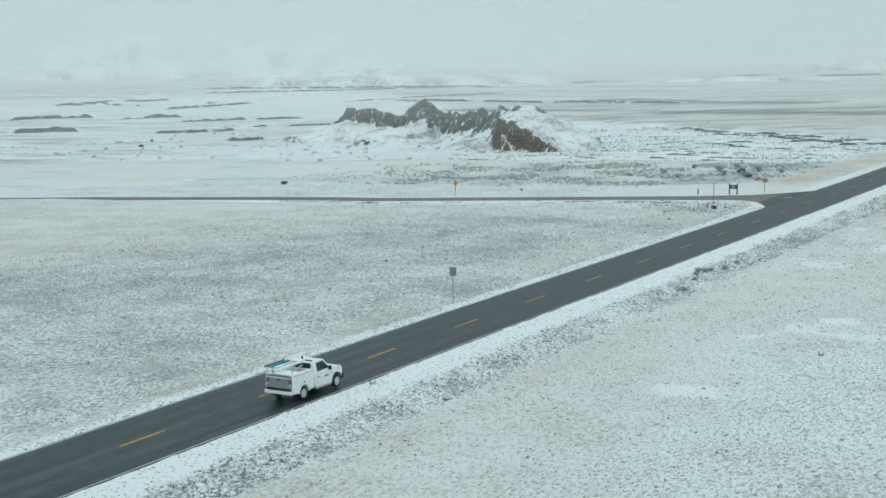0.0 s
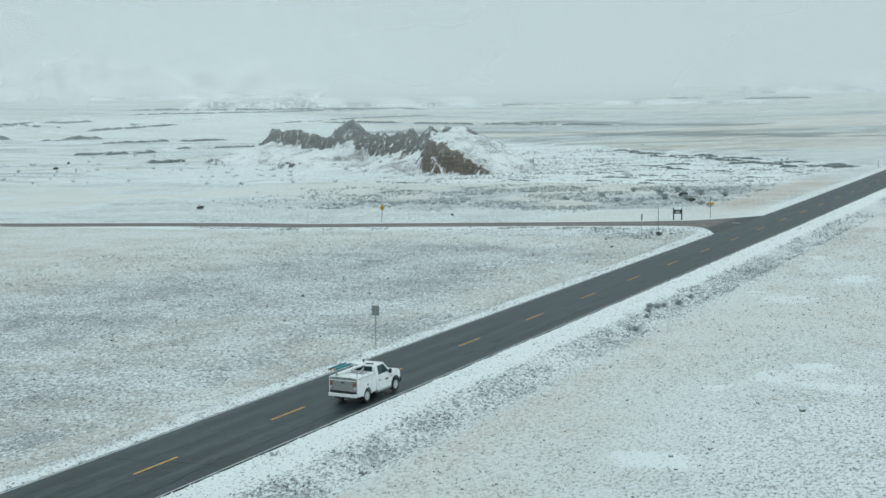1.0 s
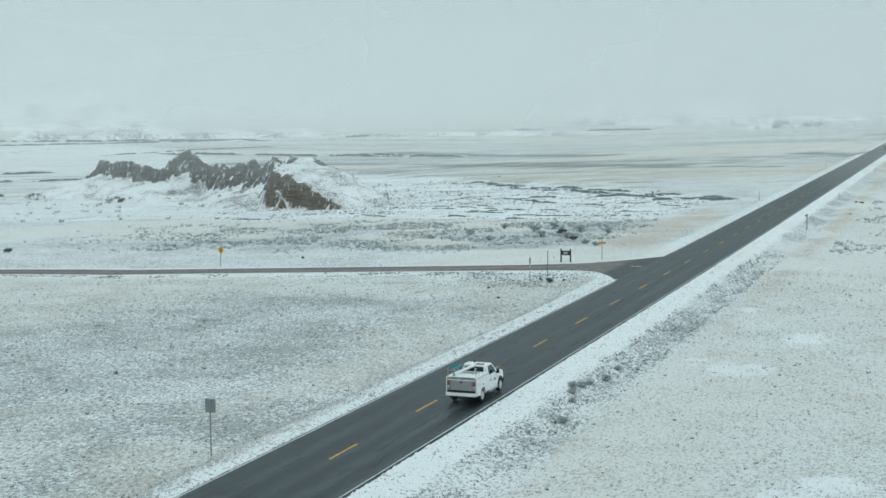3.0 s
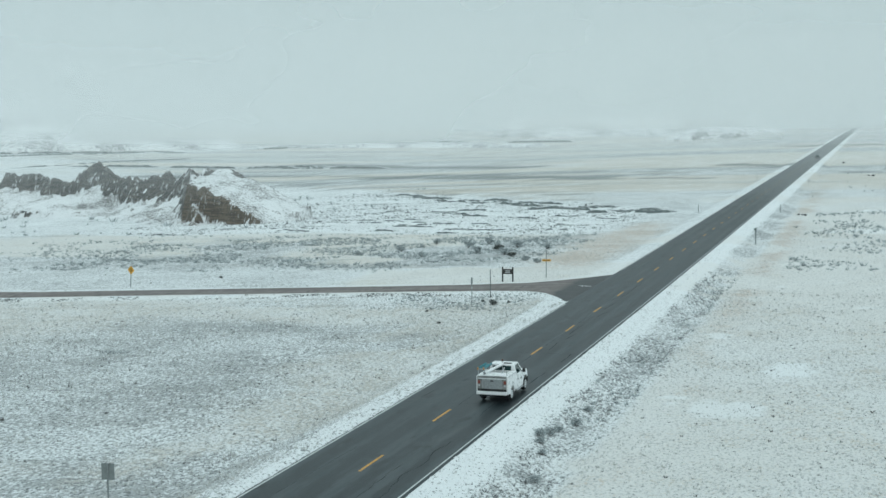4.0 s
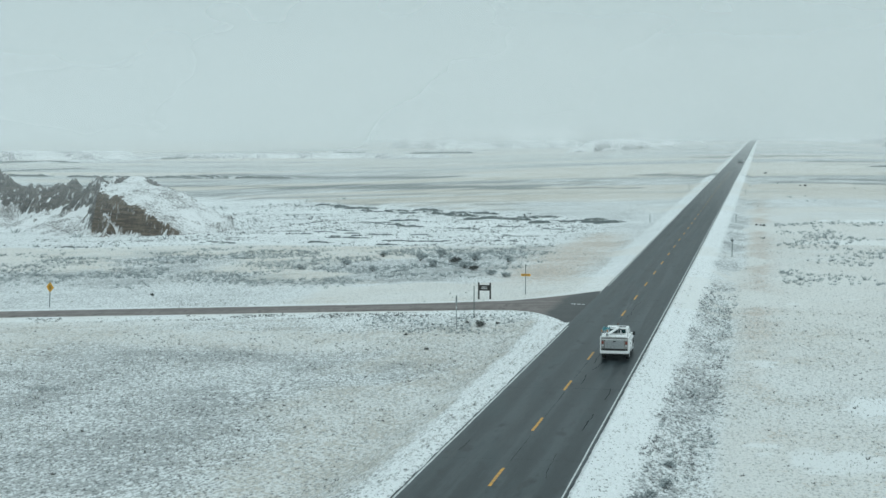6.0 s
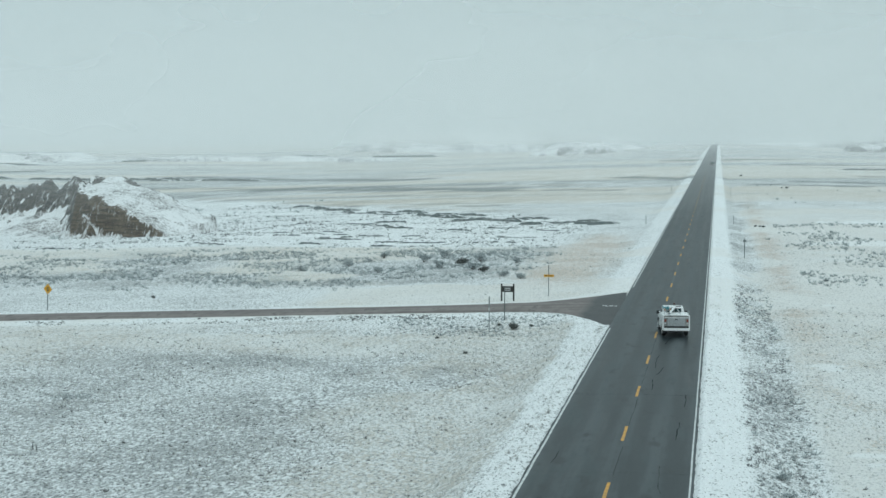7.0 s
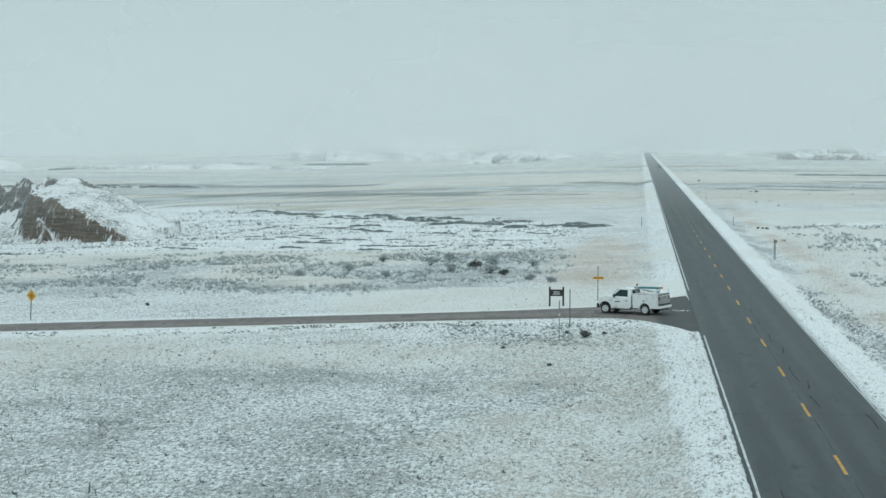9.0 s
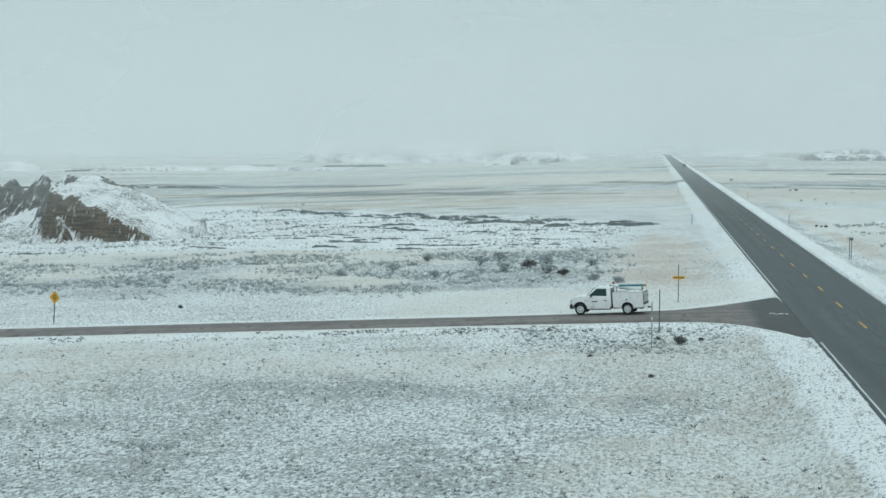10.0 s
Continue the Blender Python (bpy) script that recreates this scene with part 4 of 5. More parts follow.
grass(4600, 8.8, 46, -96, 75, speckle, 0.060, 7, M_WEED, "dark_tufts", "small dark dead tufts dotting the field", "grass", 0.9, 0.022)
grass(9000, -72, -6.5, -62, 60, speckle, 0.065, 7, M_WEED, "dark_tufts", "small dark dead tufts dotting the field", "grass", 0.9, 0.022)
grass(1100, -52, -27, 6, 50, stalk_patch, 0.24, 2, M_WEED, "weed_stalks", "thin upright dead weed stalks", "weeds", 0.12, 0.012)
grass(260, -37.4, -33.8, 22.8, 26.0, lambda x, y: 0.8 * np.exp(-((x + 35.6) / 1.1) ** 2 - ((y - 24.4) / 0.8) ** 2), 0.14, 6, M_SAGE, "weed_patch", "low grey-green weed patch in the field", "weeds", 0.5, 0.02)
grass(3600, 6.0, 9.2, -80, 90, lambda x, y: sstep(0.42, 0.62, fbm(x / 1.5, y / 3, 561, 3)), 0.085, 7, M_DITCH, "ditch_weeds", "dark grey weeds along the roadside ditch", "weeds", 0.8, 0.024)
grass(14000, -90, -12, 55, 65, lambda x, y: sstep(0.7, 1.3, side_near(x) - y) * (1 - sstep(2.4, 4.2, side_near(x) - y)) * sstep(0.38, 0.60, fbm(x / 3, y / 1.5, 563, 3)), 0.075, 7, M_WEED, "verge_weeds", "dark weeds in the snow along the side road", "weeds", 0.8, 0.022)
grass(1300, -24, -8, 53.5, 62, lambda x, y: sstep(0.44, 0.62, fbm(x / 2, y / 2, 547, 3)), 0.085, 7, M_SAGE, "junction_weeds", "dark dead weeds in the snow beside the junction", "weeds", 0.8, 0.04)


def bush(x, y, size, mat, seed, label, group="", frost=0):
    """Forked twigs carrying many small leaf clumps, uneven outline."""
    r = random.Random(seed)
    top = thing("bush", label, "bush", group, pose(x, y, ground_at(x, y) - 0.03, rz=r.uniform(0, 360)))
    bm = bmesh.new()
    tips = []
    for k in range(9):
        a, e = r.uniform(0, 6.28), r.uniform(0.35, 1.3)
        p = Vector((math.cos(a) * math.cos(e), math.sin(a) * math.cos(e), math.sin(e))) * size * r.uniform(0.35, 0.6)
        rod(bm, (0, 0, 0), p, 0.016 * size + 0.004, 5, 0.006 * size + 0.002)
        for j in range(3):
            q = p + Vector((r.uniform(-1, 1), r.uniform(-1, 1), r.uniform(0.1, 0.9))) * size * 0.28
            rod(bm, p, q, 0.007 * size + 0.002, 4, 0.003 * size + 0.001)
            tips.append(q)
    part("twigs", bm, M_TWIG, top)
    co = []
    for q in tips:
        for k in range(26):
            c = q + Vector((r.gauss(0, 1), r.gauss(0, 1), r.gauss(0, 0.7))) * size * 0.13
            if c.z < 0.02:
                c.z = 0.02
            u = Vector((r.gauss(0, 1), r.gauss(0, 1), r.gauss(0, 1))).normalized() * size * r.uniform(0.04, 0.10)
            v = u.cross(Vector((r.gauss(0, 1), r.gauss(0, 1), r.gauss(0, 1)))).normalized() * u.length * 0.6
            co.append([c - u, c + v, c + u, c - v])
    crown = new("crown", soup("crown", np.array([[tuple(p) for p in f] for f in co]), mat, 4))
    crown.parent = top
    return top


DARK = "dark bare bush in the snow"
for k, (x, y, s) in enumerate(((-12.05, 56.6, 0.72), (-10.6, 57.6, 0.28), (-13.4, 58.0, 0.28), (-13.8, 44.2, 0.26), (-17.6, 52.5, 0.24))):
    bush(x, y, s, M_BUSH, 600 + k, "low dark bush beside the junction" if k < 3 else DARK, "junction bushes")
for k, (x, y, s) in enumerate(((6.5, -2.6, 0.6), (7.0, -1.6, 0.55), (7.2, -0.4, 0.45), (6.9, -4.0, 0.45), (7.4, -6.0, 0.4), (7.7, 2.0, 0.55), (7.6, 6.0, 0.45), (8.2, -11, 0.45))):
    bush(x, y, s, M_SAGE, 620 + k, "grey leafless shrub in the roadside ditch", "ditch shrubs")
for k, (x, y, s) in enumerate(((-22.7, 107, 0.9), (-24.6, 110, 1.2), (-27.0, 116, 1.2), (-29.5, 113, 1.2), (-19.5, 101, 0.9), (-20.5, 118, 1.1), (-33, 121, 1.3), (-36, 108, 0.9), (-42, 117, 1.0),
                               (-25.5, 121, 1.3), (-31.5, 127, 1.3), (-17.0, 97, 0.8), (-47, 112, 0.9), (-40, 128, 1.1))):
    bush(x, y, s, M_BUSH if k in (0, 2) else M_SAGE, 640 + k, "large grey-green sage bush dusted with snow", "sage bushes")
for k, (x, y, s) in enumerate(((12.2, 186, 0.45), (10.9, 187.5, 0.4), (11.6, 187, 0.35), (23.7, 352, 0.7), (22.3, 354, 0.5), (-110, 92, 1.0), (-55, 84, 0.4), (12.8, 470, 0.8))):
    bush(x, y, s, M_BUSH, 660 + k, DARK, "scattered bushes")
for k, (x, y, s) in enumerate(((-269, 231, 1.2), (-300, 272, 1.0), (-252, 268, 1.0))):
    bush(x, y, s, M_BUSH, 680 + k, "dark brush clump on the far plain", "far brush")


# ---- snow clumps on the shoulders ----
def snow_clumps(n, x0, x1, y0, y1, name):
    x, y = rng.uniform(x0, x1, n), rng.uniform(y0, y1, n)
    ok = off_road(x, y, 0.3)
    x, y = x[ok], y[ok]
    z = land(x, y)
    r = np.minimum(0.055 * rng.lognormal(0, 0.45, len(x)), 0.11)
    ang = np.linspace(0, 2 * np.pi, 6)[:-1]
    jit = rng.uniform(0.6, 1.3, (len(x), 5))
    ring = np.stack([x[:, None] + np.cos(ang) * r[:, None] * jit, y[:, None] + np.sin(ang) * r[:, None] * jit, np.repeat(z[:, None], 5, 1) - 0.03], -1)
    top = np.stack([x + r * 0.1, y, z + r * 0.75], -1)
    co = np.stack([ring, np.roll(ring, -1, 1), np.repeat(top[:, None], 5, 1)], 2).reshape(-1, 3, 3)
    return tagged(new(name, soup(name, co, M_SNOWCLUMP)), "loose lumps of snow on the road shoulder", "snow", kind="stuff")


snow_clumps(9000, 3.75, 7.2, -70, 110, "snow_lumps")
snow_clumps(6000, -6.0, -4.05, -70, 110, "snow_lumps")


# ---- signs and posts ----
def plate(bm, w, h, t=0.004, diamond=False):
    m = pose(0, 0, 0, 0, 45, 0) if diamond else None
    return box(bm, (0, 0, 0), (w, t, h), m=m)


def shift(bm, v):
    for q in bm.verts:
        q.co += Vector(v)
    return bm


def channel_post(bm, h, w=0.07):
    """A U-channel steel sign post."""
    box(bm, (0, 0, h / 2), (w, 0.012, h))
    box(bm, (-w / 2, -0.018, h / 2), (0.010, 0.045, h))
    box(bm, (w / 2, -0.018, h / 2), (0.010, 0.045, h))
    return bm


def speed_sign():
    x, y = -8.75, -22.9
    z = ground_at(x, y) - 0.05
    top = thing("road_sign", "grey back of a rectangular road sign on a steel post", "sign", at=pose(x, y, z, rz=8))
    part("post", channel_post(bmesh.new(), 2.85 - z - 0.9, 0.065), M_GALV, top)
    bm = shift(plate(bmesh.new(), 0.62, 0.76), (0, 0.012, 1.58 - z))
    face = part("sign_panel", bm, M_SIGN_BACK, top, "unpainted aluminium back of the panel")
    for dz in (-0.25, 0.25):
        part("bolt", rod(bmesh.new(), (0, -0.03, 1.58 - z + dz), (0, 0.03, 1.58 - z + dz), 0.014, 8), M_STEEL, face)


def diamond_sign():
    x, y = -62.85, 75.0
    z = ground_at(x, y) - 0.05
    top = thing("warning_sign", "orange-yellow diamond warning sign on a leaning post", "sign", at=pose(x, y, z, ry=4, rz=-16))
    part("post", channel_post(bmesh.new(), 2.75, 0.07), M_POST_GREEN, top)
    p = part("sign_panel", shift(plate(bmesh.new(), 0.80, 0.80, diamond=True), (0, -0.03, 2.25)), M_SIGN_YELLOW, top, "orange-yellow diamond panel")
    for dz, w in ((0.16, 0.34), (0.0, 0.5), (-0.16, 0.34)):
        part("text_bar", box(bmesh.new(), (0, -0.036, 2.25 + dz), (w, 0.004, 0.07)), M_SIGN_BROWN, p, "dark lettering bar")


def arrow_sign():
    x, y = -11.75, 79.4
    z = ground_at(x, y) - 0.05
    top = thing("direction_sign", "narrow orange-yellow arrow sign on a tall thin post", "sign", at=pose(x, y, z, rz=4))
    part("post", channel_post(bmesh.new(), 2.55 - z, 0.055), M_POST_GREEN, top)
    zc = 1.49 - z
    p = part("sign_panel", box(bmesh.new(), (0.03, -0.035, zc), (0.98, 0.006, 0.235), 0.002), M_SIGN_YELLOW, top, "orange-yellow panel with a two-way arrow")
    bm = box(bmesh.new(), (0.03, -0.041, zc), (0.56, 0.004, 0.05))
    for s in (-1, 1):
        v = [bm.verts.new((0.03 + s * a, -0.043, zc + b)) for a, b in ((0.40, 0.0), (0.25, 0.08), (0.25, -0.08))]
        bm.faces.new(v)
    part("arrow", bm, M_SIGN_BROWN, p, "black two-way arrow")


def park_board():
    x, y = -15.15, 74.85
    z = ground_at(x, y) - 0.03
    top = thing("sign_board", "dark brown wooden sign board on two posts", "sign", at=pose(x, y, z, rz=3))
    for s in (-1, 1):
        part("post", box(bmesh.new(), (s * 0.58, 0, 0.85), (0.15, 0.15, 1.7), 0.015), M_SIGN_BROWN, top)
    b = part("board", box(bmesh.new(), (0, -0.04, 1.16), (1.05, 0.07, 0.52), 0.012), M_SIGN_BROWN, top)
    for dz, w in ((0.10, 0.55), (-0.07, 0.62)):
        part("text_bar", box(bmesh.new(), (0, -0.078, 1.16 + dz), (w, 0.004, 0.055)), M_SIGN_WHITE, b, "pale lettering bar")
    part("cap_rail", box(bmesh.new(), (0, -0.04, 1.44), (1.05, 0.09, 0.05), 0.01), M_SIGN_BROWN, top)


def thin_post(name, label, x, y, h, mat, band=None, lean=0.0, w=0.06):
    z = ground_at(x, y) - 0.04
    top = thing(name, label, "post", "roadside posts", pose(x, y, z, ry=lean))
    part("post", channel_post(bmesh.new(), h, w), mat, top)
    if band:
        part("reflector", box(bmesh.new(), (0, -0.03, band), (0.10, 0.012, 0.17), 0.004), M_SIGN_WHITE, top, "small white reflector plate")
    return top


speed_sign()
diamond_sign()
arrow_sign()
park_board()
thin_post("marker_post", "tall thin dark steel post without a sign", -13.3, 60.5, 2.95, M_POST_GREEN)
p = thin_post("sign_post", "thin galvanised post with a sign seen edge-on", -13.8, 55.3, 3.0, M_GALV, 1.95)
part("sign_panel", box(bmesh.new(), (0.0, 0.0, 2.62), (0.012, 0.60, 0.62), 0.003), M_SIGN_BACK, p, "aluminium panel seen edge-on")
for x, y in ((-7.8, 192.0), (7.3, 193.0), (8.0, 128.0), (7.7, 300.0), (-7.8, 330.0)):
    thin_post("delineator_post", "slim dark roadside marker post", x, y, 1.6 if y != 128.0 else 2.5, M_POST_GREEN, None, 0, 0.07)
p = thin_post("sign_post", "thin post with a small sign beside the ditch", 8.0, 126.5, 2.5, M_POST_GREEN)
part("sign_panel", box(bmesh.new(), (0, 0.02, 2.3), (0.42, 0.006, 0.28), 0.002), M_SIGN_BACK, p, "small grey panel")

# ---- gravel spilled at the junction ----
gr = thing("gravel_patch", "small patch of snow and gravel on the junction", "gravel", at=pose(-4.9, 67.6, 0))
for k in range(14):
    a, rr = random.uniform(0, 6.28), abs(random.gauss(0, 0.45))
    bm = bmesh.new()
    bmesh.ops.create_icosphere(bm, subdivisions=1, radius=random.uniform(0.05, 0.14), matrix=pose(math.cos(a) * rr * 1.2, math.sin(a) * rr, float(side_z(-4.9)) + 0.02) @ Matrix.Diagonal((1, 1, 0.45, 1)))
    part("lump", bm, M_SNOWCLUMP, gr)


# ---- the service truck: origin on the ground under the rear axle, facing +y ----
WHEEL_R = 0.40
BASE = 3.56


def arch(yc, zc, r, n=11):
    """Points of a wheel opening from rear to front, over the wheel."""
    return [(yc - r * math.cos(math.pi * k / (n - 1)), zc + r * math.sin(math.pi * k / (n - 1))) for k in range(n)]


def build_wheel(parent, x, y, side):
    w = new("wheel")
    w.parent = parent
    w.matrix_basis = pose(x, y, WHEEL_R)
    hw = 0.135
    part("tyre", lathe(bmesh.new(), ((0.235, -hw * 0.8), (0.33, -hw), (0.375, -hw * 0.92), (0.398, -hw * 0.6), (0.40, 0), (0.398, hw * 0.6), (0.375, hw * 0.92), (0.33, hw), (0.235, hw * 0.8)), 32), M_RUBBER, w, "black rubber tyre")
    o = side * hw
    rim = part("rim", lathe(bmesh.new(), ((0.262, -o * 0.4), (0.262, o * 0.94), (0.245, o * 1.0), (0.22, o * 0.84), (0.10, o * 0.88), (0.075, o * 1.02), (0.02, o * 1.05)), 24), M_RIM, w, "silver steel rim")
    # solid black plugs: the dark of the hand holes is put in as colour
    bm = bmesh.new()
    for k in range(8):
        a = k * math.pi / 4
        rod(bm, (o * 0.60, 0.165 * math.cos(a), 0.165 * math.sin(a)), (o * 0.875, 0.165 * math.cos(a), 0.165 * math.sin(a)), 0.028, 8)
    part("hole_shade_plug", bm, M_BLACK, rim, "black plugs standing for shaded holes round the rim")
    return w


def build_truck():
    t = thing("service_truck", "white regular-cab service truck with utility body and ladder rack", "truck")
    hw = 0.98
    # lower cab and nose
    pts = [(1.22, 0.62), (1.22, 1.32), (2.55, 1.36), (3.0, 1.39), (3.84, 1.345), (4.08, 1.29), (4.19, 1.12), (4.23, 0.52), (4.08, 0.46)] + arch(BASE, 0.44, 0.50)[::-1] + [(3.0, 0.44), (1.4, 0.44)]
    soften(part("cab_body", outline(bmesh.new(), pts, -hw, hw, lambda z: 1.0 if z < 1.0 else 1 - 0.10 * (z - 1.0)), M_PAINT, t, "white painted cab and hood"), 0.035, 3)
    # greenhouse
    gp = [(1.25, 1.28), (1.30, 1.95), (1.42, 2.02), (2.10, 2.04), (2.42, 1.99), (3.10, 1.34)]
    soften(part("cab_roof", outline(bmesh.new(), gp, -0.93, 0.93, lambda z: 1.0 - 0.22 * max(0, z - 1.26)), M_PAINT, t, "white cab roof and pillars"), 0.04, 3)
    for s in (-1, 1):
        bm = bmesh.new()
        q = [(1.56, 1.37), (1.58, 1.90), (2.30, 1.92), (2.86, 1.41)]
        outline(bm, q, s * 0.90, s * 0.945, lambda z: 1.0 - 0.235 * max(0, z - 1.26))
        part("side_window", bm, M_GLASS, t, "dark side window, teal reflection put into its colour")
        bm = outline(bmesh.new(), [(1.48, 0.50), (1.48, 1.30), (2.84, 1.30), (2.95, 1.0), (2.95, 0.62), (2.85, 0.50)], s * 0.975, s * 0.992, lambda z: 1.0 if z < 1.0 else 1 - 0.10 * (z - 1.0))
        d = soften(part("door", bm, M_PAINT, t), 0.006, 1)
        part("door_handle", box(bmesh.new(), (s * 0.985, 1.62, 1.05), (0.05, 0.17, 0.035), 0.008), M_BLACK, d, "black door handle")
        part("lettering_bar", box(bmesh.new(), (s * 0.994, 2.45, 0.98), (0.006, 0.42, 0.07)), M_BLACK, d, "dark unreadable lettering on the door")
        part("emblem", box(bmesh.new(), (s * 0.99, 3.05, 1.03), (0.012, 0.22, 0.05), 0.004), M_STEEL, t, "small grey badge")
        mi = part("door_mirror", box(bmesh.new(), (s * 1.13, 2.66, 1.44), (0.20, 0.10, 0.26), 0.035, 3), M_BLACK, t, "black door mirror")
        part("mirror_arm", box(bmesh.new(), (s * 1.00, 2.68, 1.38), (0.16, 0.05, 0.05), 0.012), M_BLACK, mi)
        part("running_board", box(bmesh.new(), (s * 0.96, 2.10, 0.40), (0.20, 1.75, 0.055), 0.015), M_BLACK if s < 0 else M_STEEL, t, "side step under the door")
        part("headlight", box(bmesh.new(), (s * 0.74, 4.18, 0.95), (0.36, 0.10, 0.22), 0.03), M_LAMP, t, "clear headlight")
        part("fender_flare", outline(bmesh.new(), arch(BASE, 0.44, 0.535) + arch(BASE, 0.44, 0.47)[::-1], s * 0.95, s * 1.0), M_BLACK, t, "dark wheel arch lip")
    bm = bmesh.new()
    q = [(2.46, 1.965), (3.05, 1.40), (3.075, 1.41), (2.49, 1.98)]
    outline(bm, q, -0.80, 0.80, lambda z: 1.0 - 0.12 * max(0, z - 1.26))
    part("windscreen", bm, M_GLASS, t, "dark windscreen")
    part("rear_window", outline(bmesh.new(), [(1.255, 1.45), (1.29, 1.90), (1.27, 1.90), (1.235, 1.45)], -0.62, 0.62), M_GLASS, t, "dark rear window")
    part("wiper", rod(bmesh.new(), (-0.5, 3.08, 1.42), (0.15, 2.96, 1.53), 0.012, 6), M_BLACK, t)
    part("grille", box(bmesh.new(), (0, 4.22, 0.92), (1.05, 0.06, 0.34), 0.02), M_BLACK, t, "black front grille")
    part("front_bumper", box(bmesh.new(), (0, 4.22, 0.62), (2.02, 0.24, 0.34), 0.06, 3), M_BLACK, t, "black front bumper")
    gd = part("brush_guard", rod(bmesh.new(), (-0.62, 4.31, 0.55), (-0.62, 4.31, 1.05), 0.03), M_BLACK, t, "black tubular brush guard")
    for a, b in (((0.62, 4.31, 0.55), (0.62, 4.31, 1.05)), ((-0.62, 4.31, 1.05), (0.62, 4.31, 1.05)), ((-0.62, 4.31, 0.82), (0.62, 4.31, 0.82))):
        part("guard_bar", rod(bmesh.new(), a, b, 0.03), M_BLACK, gd)
    # chassis
    part("chassis", box(bmesh.new(), (0, 1.5, 0.50), (1.0, 5.2, 0.20), 0.03), M_BLACK, t, "dark frame under the body")
    part("rear_axle", rod(bmesh.new(), (-0.8, 0, 0.40), (0.8, 0, 0.40), 0.09, 12), M_BLACK, t)
    part("front_axle", rod(bmesh.new(), (-0.8, BASE, 0.40), (0.8, BASE, 0.40), 0.07, 12), M_BLACK, t)
    for s in (-1, 1):
        part("wheel_well", box(bmesh.new(), (s * 0.50, BASE, 0.72), (0.5, 0.95, 0.40), 0.05), M_BLACK, t)
    # black plate added in the gap behind the cab to stand for its shade
    part("gap_shade_panel", box(bmesh.new(), (0, 1.14, 0.98), (1.86, 0.10, 1.0)), M_BLACK, t, "black filler standing for the shade between cab and utility body")
    # utility body: two side boxes with doors, floor, bulkhead
    for s in (-1, 1):
        bp = [(-1.15, 0.52), (-1.15, 1.64), (1.06, 1.64), (1.06, 0.52), (0.60, 0.50)] + arch(0.0, 0.46, 0.49)[::-1] + [(-0.6, 0.50)]
        bx = soften(part("side_box", outline(bmesh.new(), bp, s * 0.60, s * 1.05), M_PAINT, t, "white compartment box along the bed"), 0.02, 2)
        for (y0, y1, z0, z1) in ((0.56, 1.02, 0.58, 1.56), (-0.52, 0.50, 1.02, 1.56), (-1.10, -0.58, 0.58, 1.56)):
            soften(part("compartment_door", box(bmesh.new(), (s * 1.056, (y0 + y1) / 2, (z0 + z1) / 2), (0.018, y1 - y0, z1 - z0)), M_PAINT, bx), 0.006, 1)
        part("latch", box(bmesh.new(), (s * 1.075, 0.05 if s < 0 else 0.0, 1.10), (0.03, 0.10, 0.10), 0.01), M_BLACK, bx, "black latch on the compartment")
        part("drip_rail", box(bmesh.new(), (s * 1.055, -0.05, 1.615), (0.035, 2.18, 0.03), 0.006), M_STEEL, bx)
        part("arch_trim", outline(bmesh.new(), arch(0.0, 0.46, 0.525) + arch(0.0, 0.46, 0.47)[::-1], s * 1.03, s * 1.062), M_PAINT, bx)
        part("mud_flap", box(bmesh.new(), (s * 0.82, -0.62, 0.42), (0.34, 0.02, 0.36)), M_BLACK, t, "black mud flap")
    part("bed_floor", box(bmesh.new(), (0, 0.0, 0.78), (1.22, 2.30, 0.06)), M_BLACK, t, "dark bed floor")
    part("bulkhead", box(bmesh.new(), (0, 1.07, 1.22), (2.04, 0.04, 0.84), 0.01), M_PAINT, t)
    part("bed_cover", box(bmesh.new(), (0, -0.57, 1.665), (1.98, 1.10, 0.05), 0.015), M_PAINT, t, "white cover over the rear of the bed")
    # bed contents coloured black so that the opening behind the cab reads as shaded
    part("cargo", box(bmesh.new(), (0.0, 0.62, 1.16), (1.12, 0.80, 0.55), 0.06), M_BLACK, t, "load in the open bed, black for the opening's shade")
    part("tool_case", box(bmesh.new(), (-0.3, 0.45, 1.42), (0.42, 0.5, 0.16), 0.03), M_BLACK, t, "case in the bed, black for the opening's shade")
    # rear end
    tg = part("tailgate", box(bmesh.new(), (0, -1.17, 1.18), (1.94, 0.05, 0.92), 0.015), M_PAINT_DIRTY, t, "grey road-dirtied rear panel")
    part("gate_panel", box(bmesh.new(), (0, -1.20, 1.17), (1.36, 0.02, 0.60), 0.008), M_STEEL, tg, "dull metal gate panel")
    part("gate_rail", box(bmesh.new(), (0, -1.222, 1.50), (1.86, 0.02, 0.05), 0.005), M_PAINT, tg, "white top rail of the gate")
    part("gate_seam", box(bmesh.new(), (0, -1.212, 0.79), (1.92, 0.015, 0.14), 0.004), M_BLACK, tg, "dark strip over the bumper")
    part("plate_bar", box(bmesh.new(), (0.0, -1.215, 0.93), (0.30, 0.01, 0.14)), M_STEEL, tg, "blank plate")
    part("gate_handle", box(bmesh.new(), (0.0, -1.215, 1.36), (0.22, 0.015, 0.07), 0.006), M_BLACK, tg)
    for s in (-1, 1):
        part("tail_light", box(bmesh.new(), (s * 0.86, -1.205, 1.27), (0.16, 0.035, 0.20), 0.012), M_TAIL, t, "red tail light")
        part("reverse_light", box(bmesh.new(), (s * 0.86, -1.203, 1.07), (0.14, 0.03, 0.10), 0.01), M_LAMP, t, "clear reversing light")
    part("rear_bumper", box(bmesh.new(), (0, -1.25, 0.62), (2.02, 0.18, 0.20), 0.03), M_PAINT, t, "white step bumper")
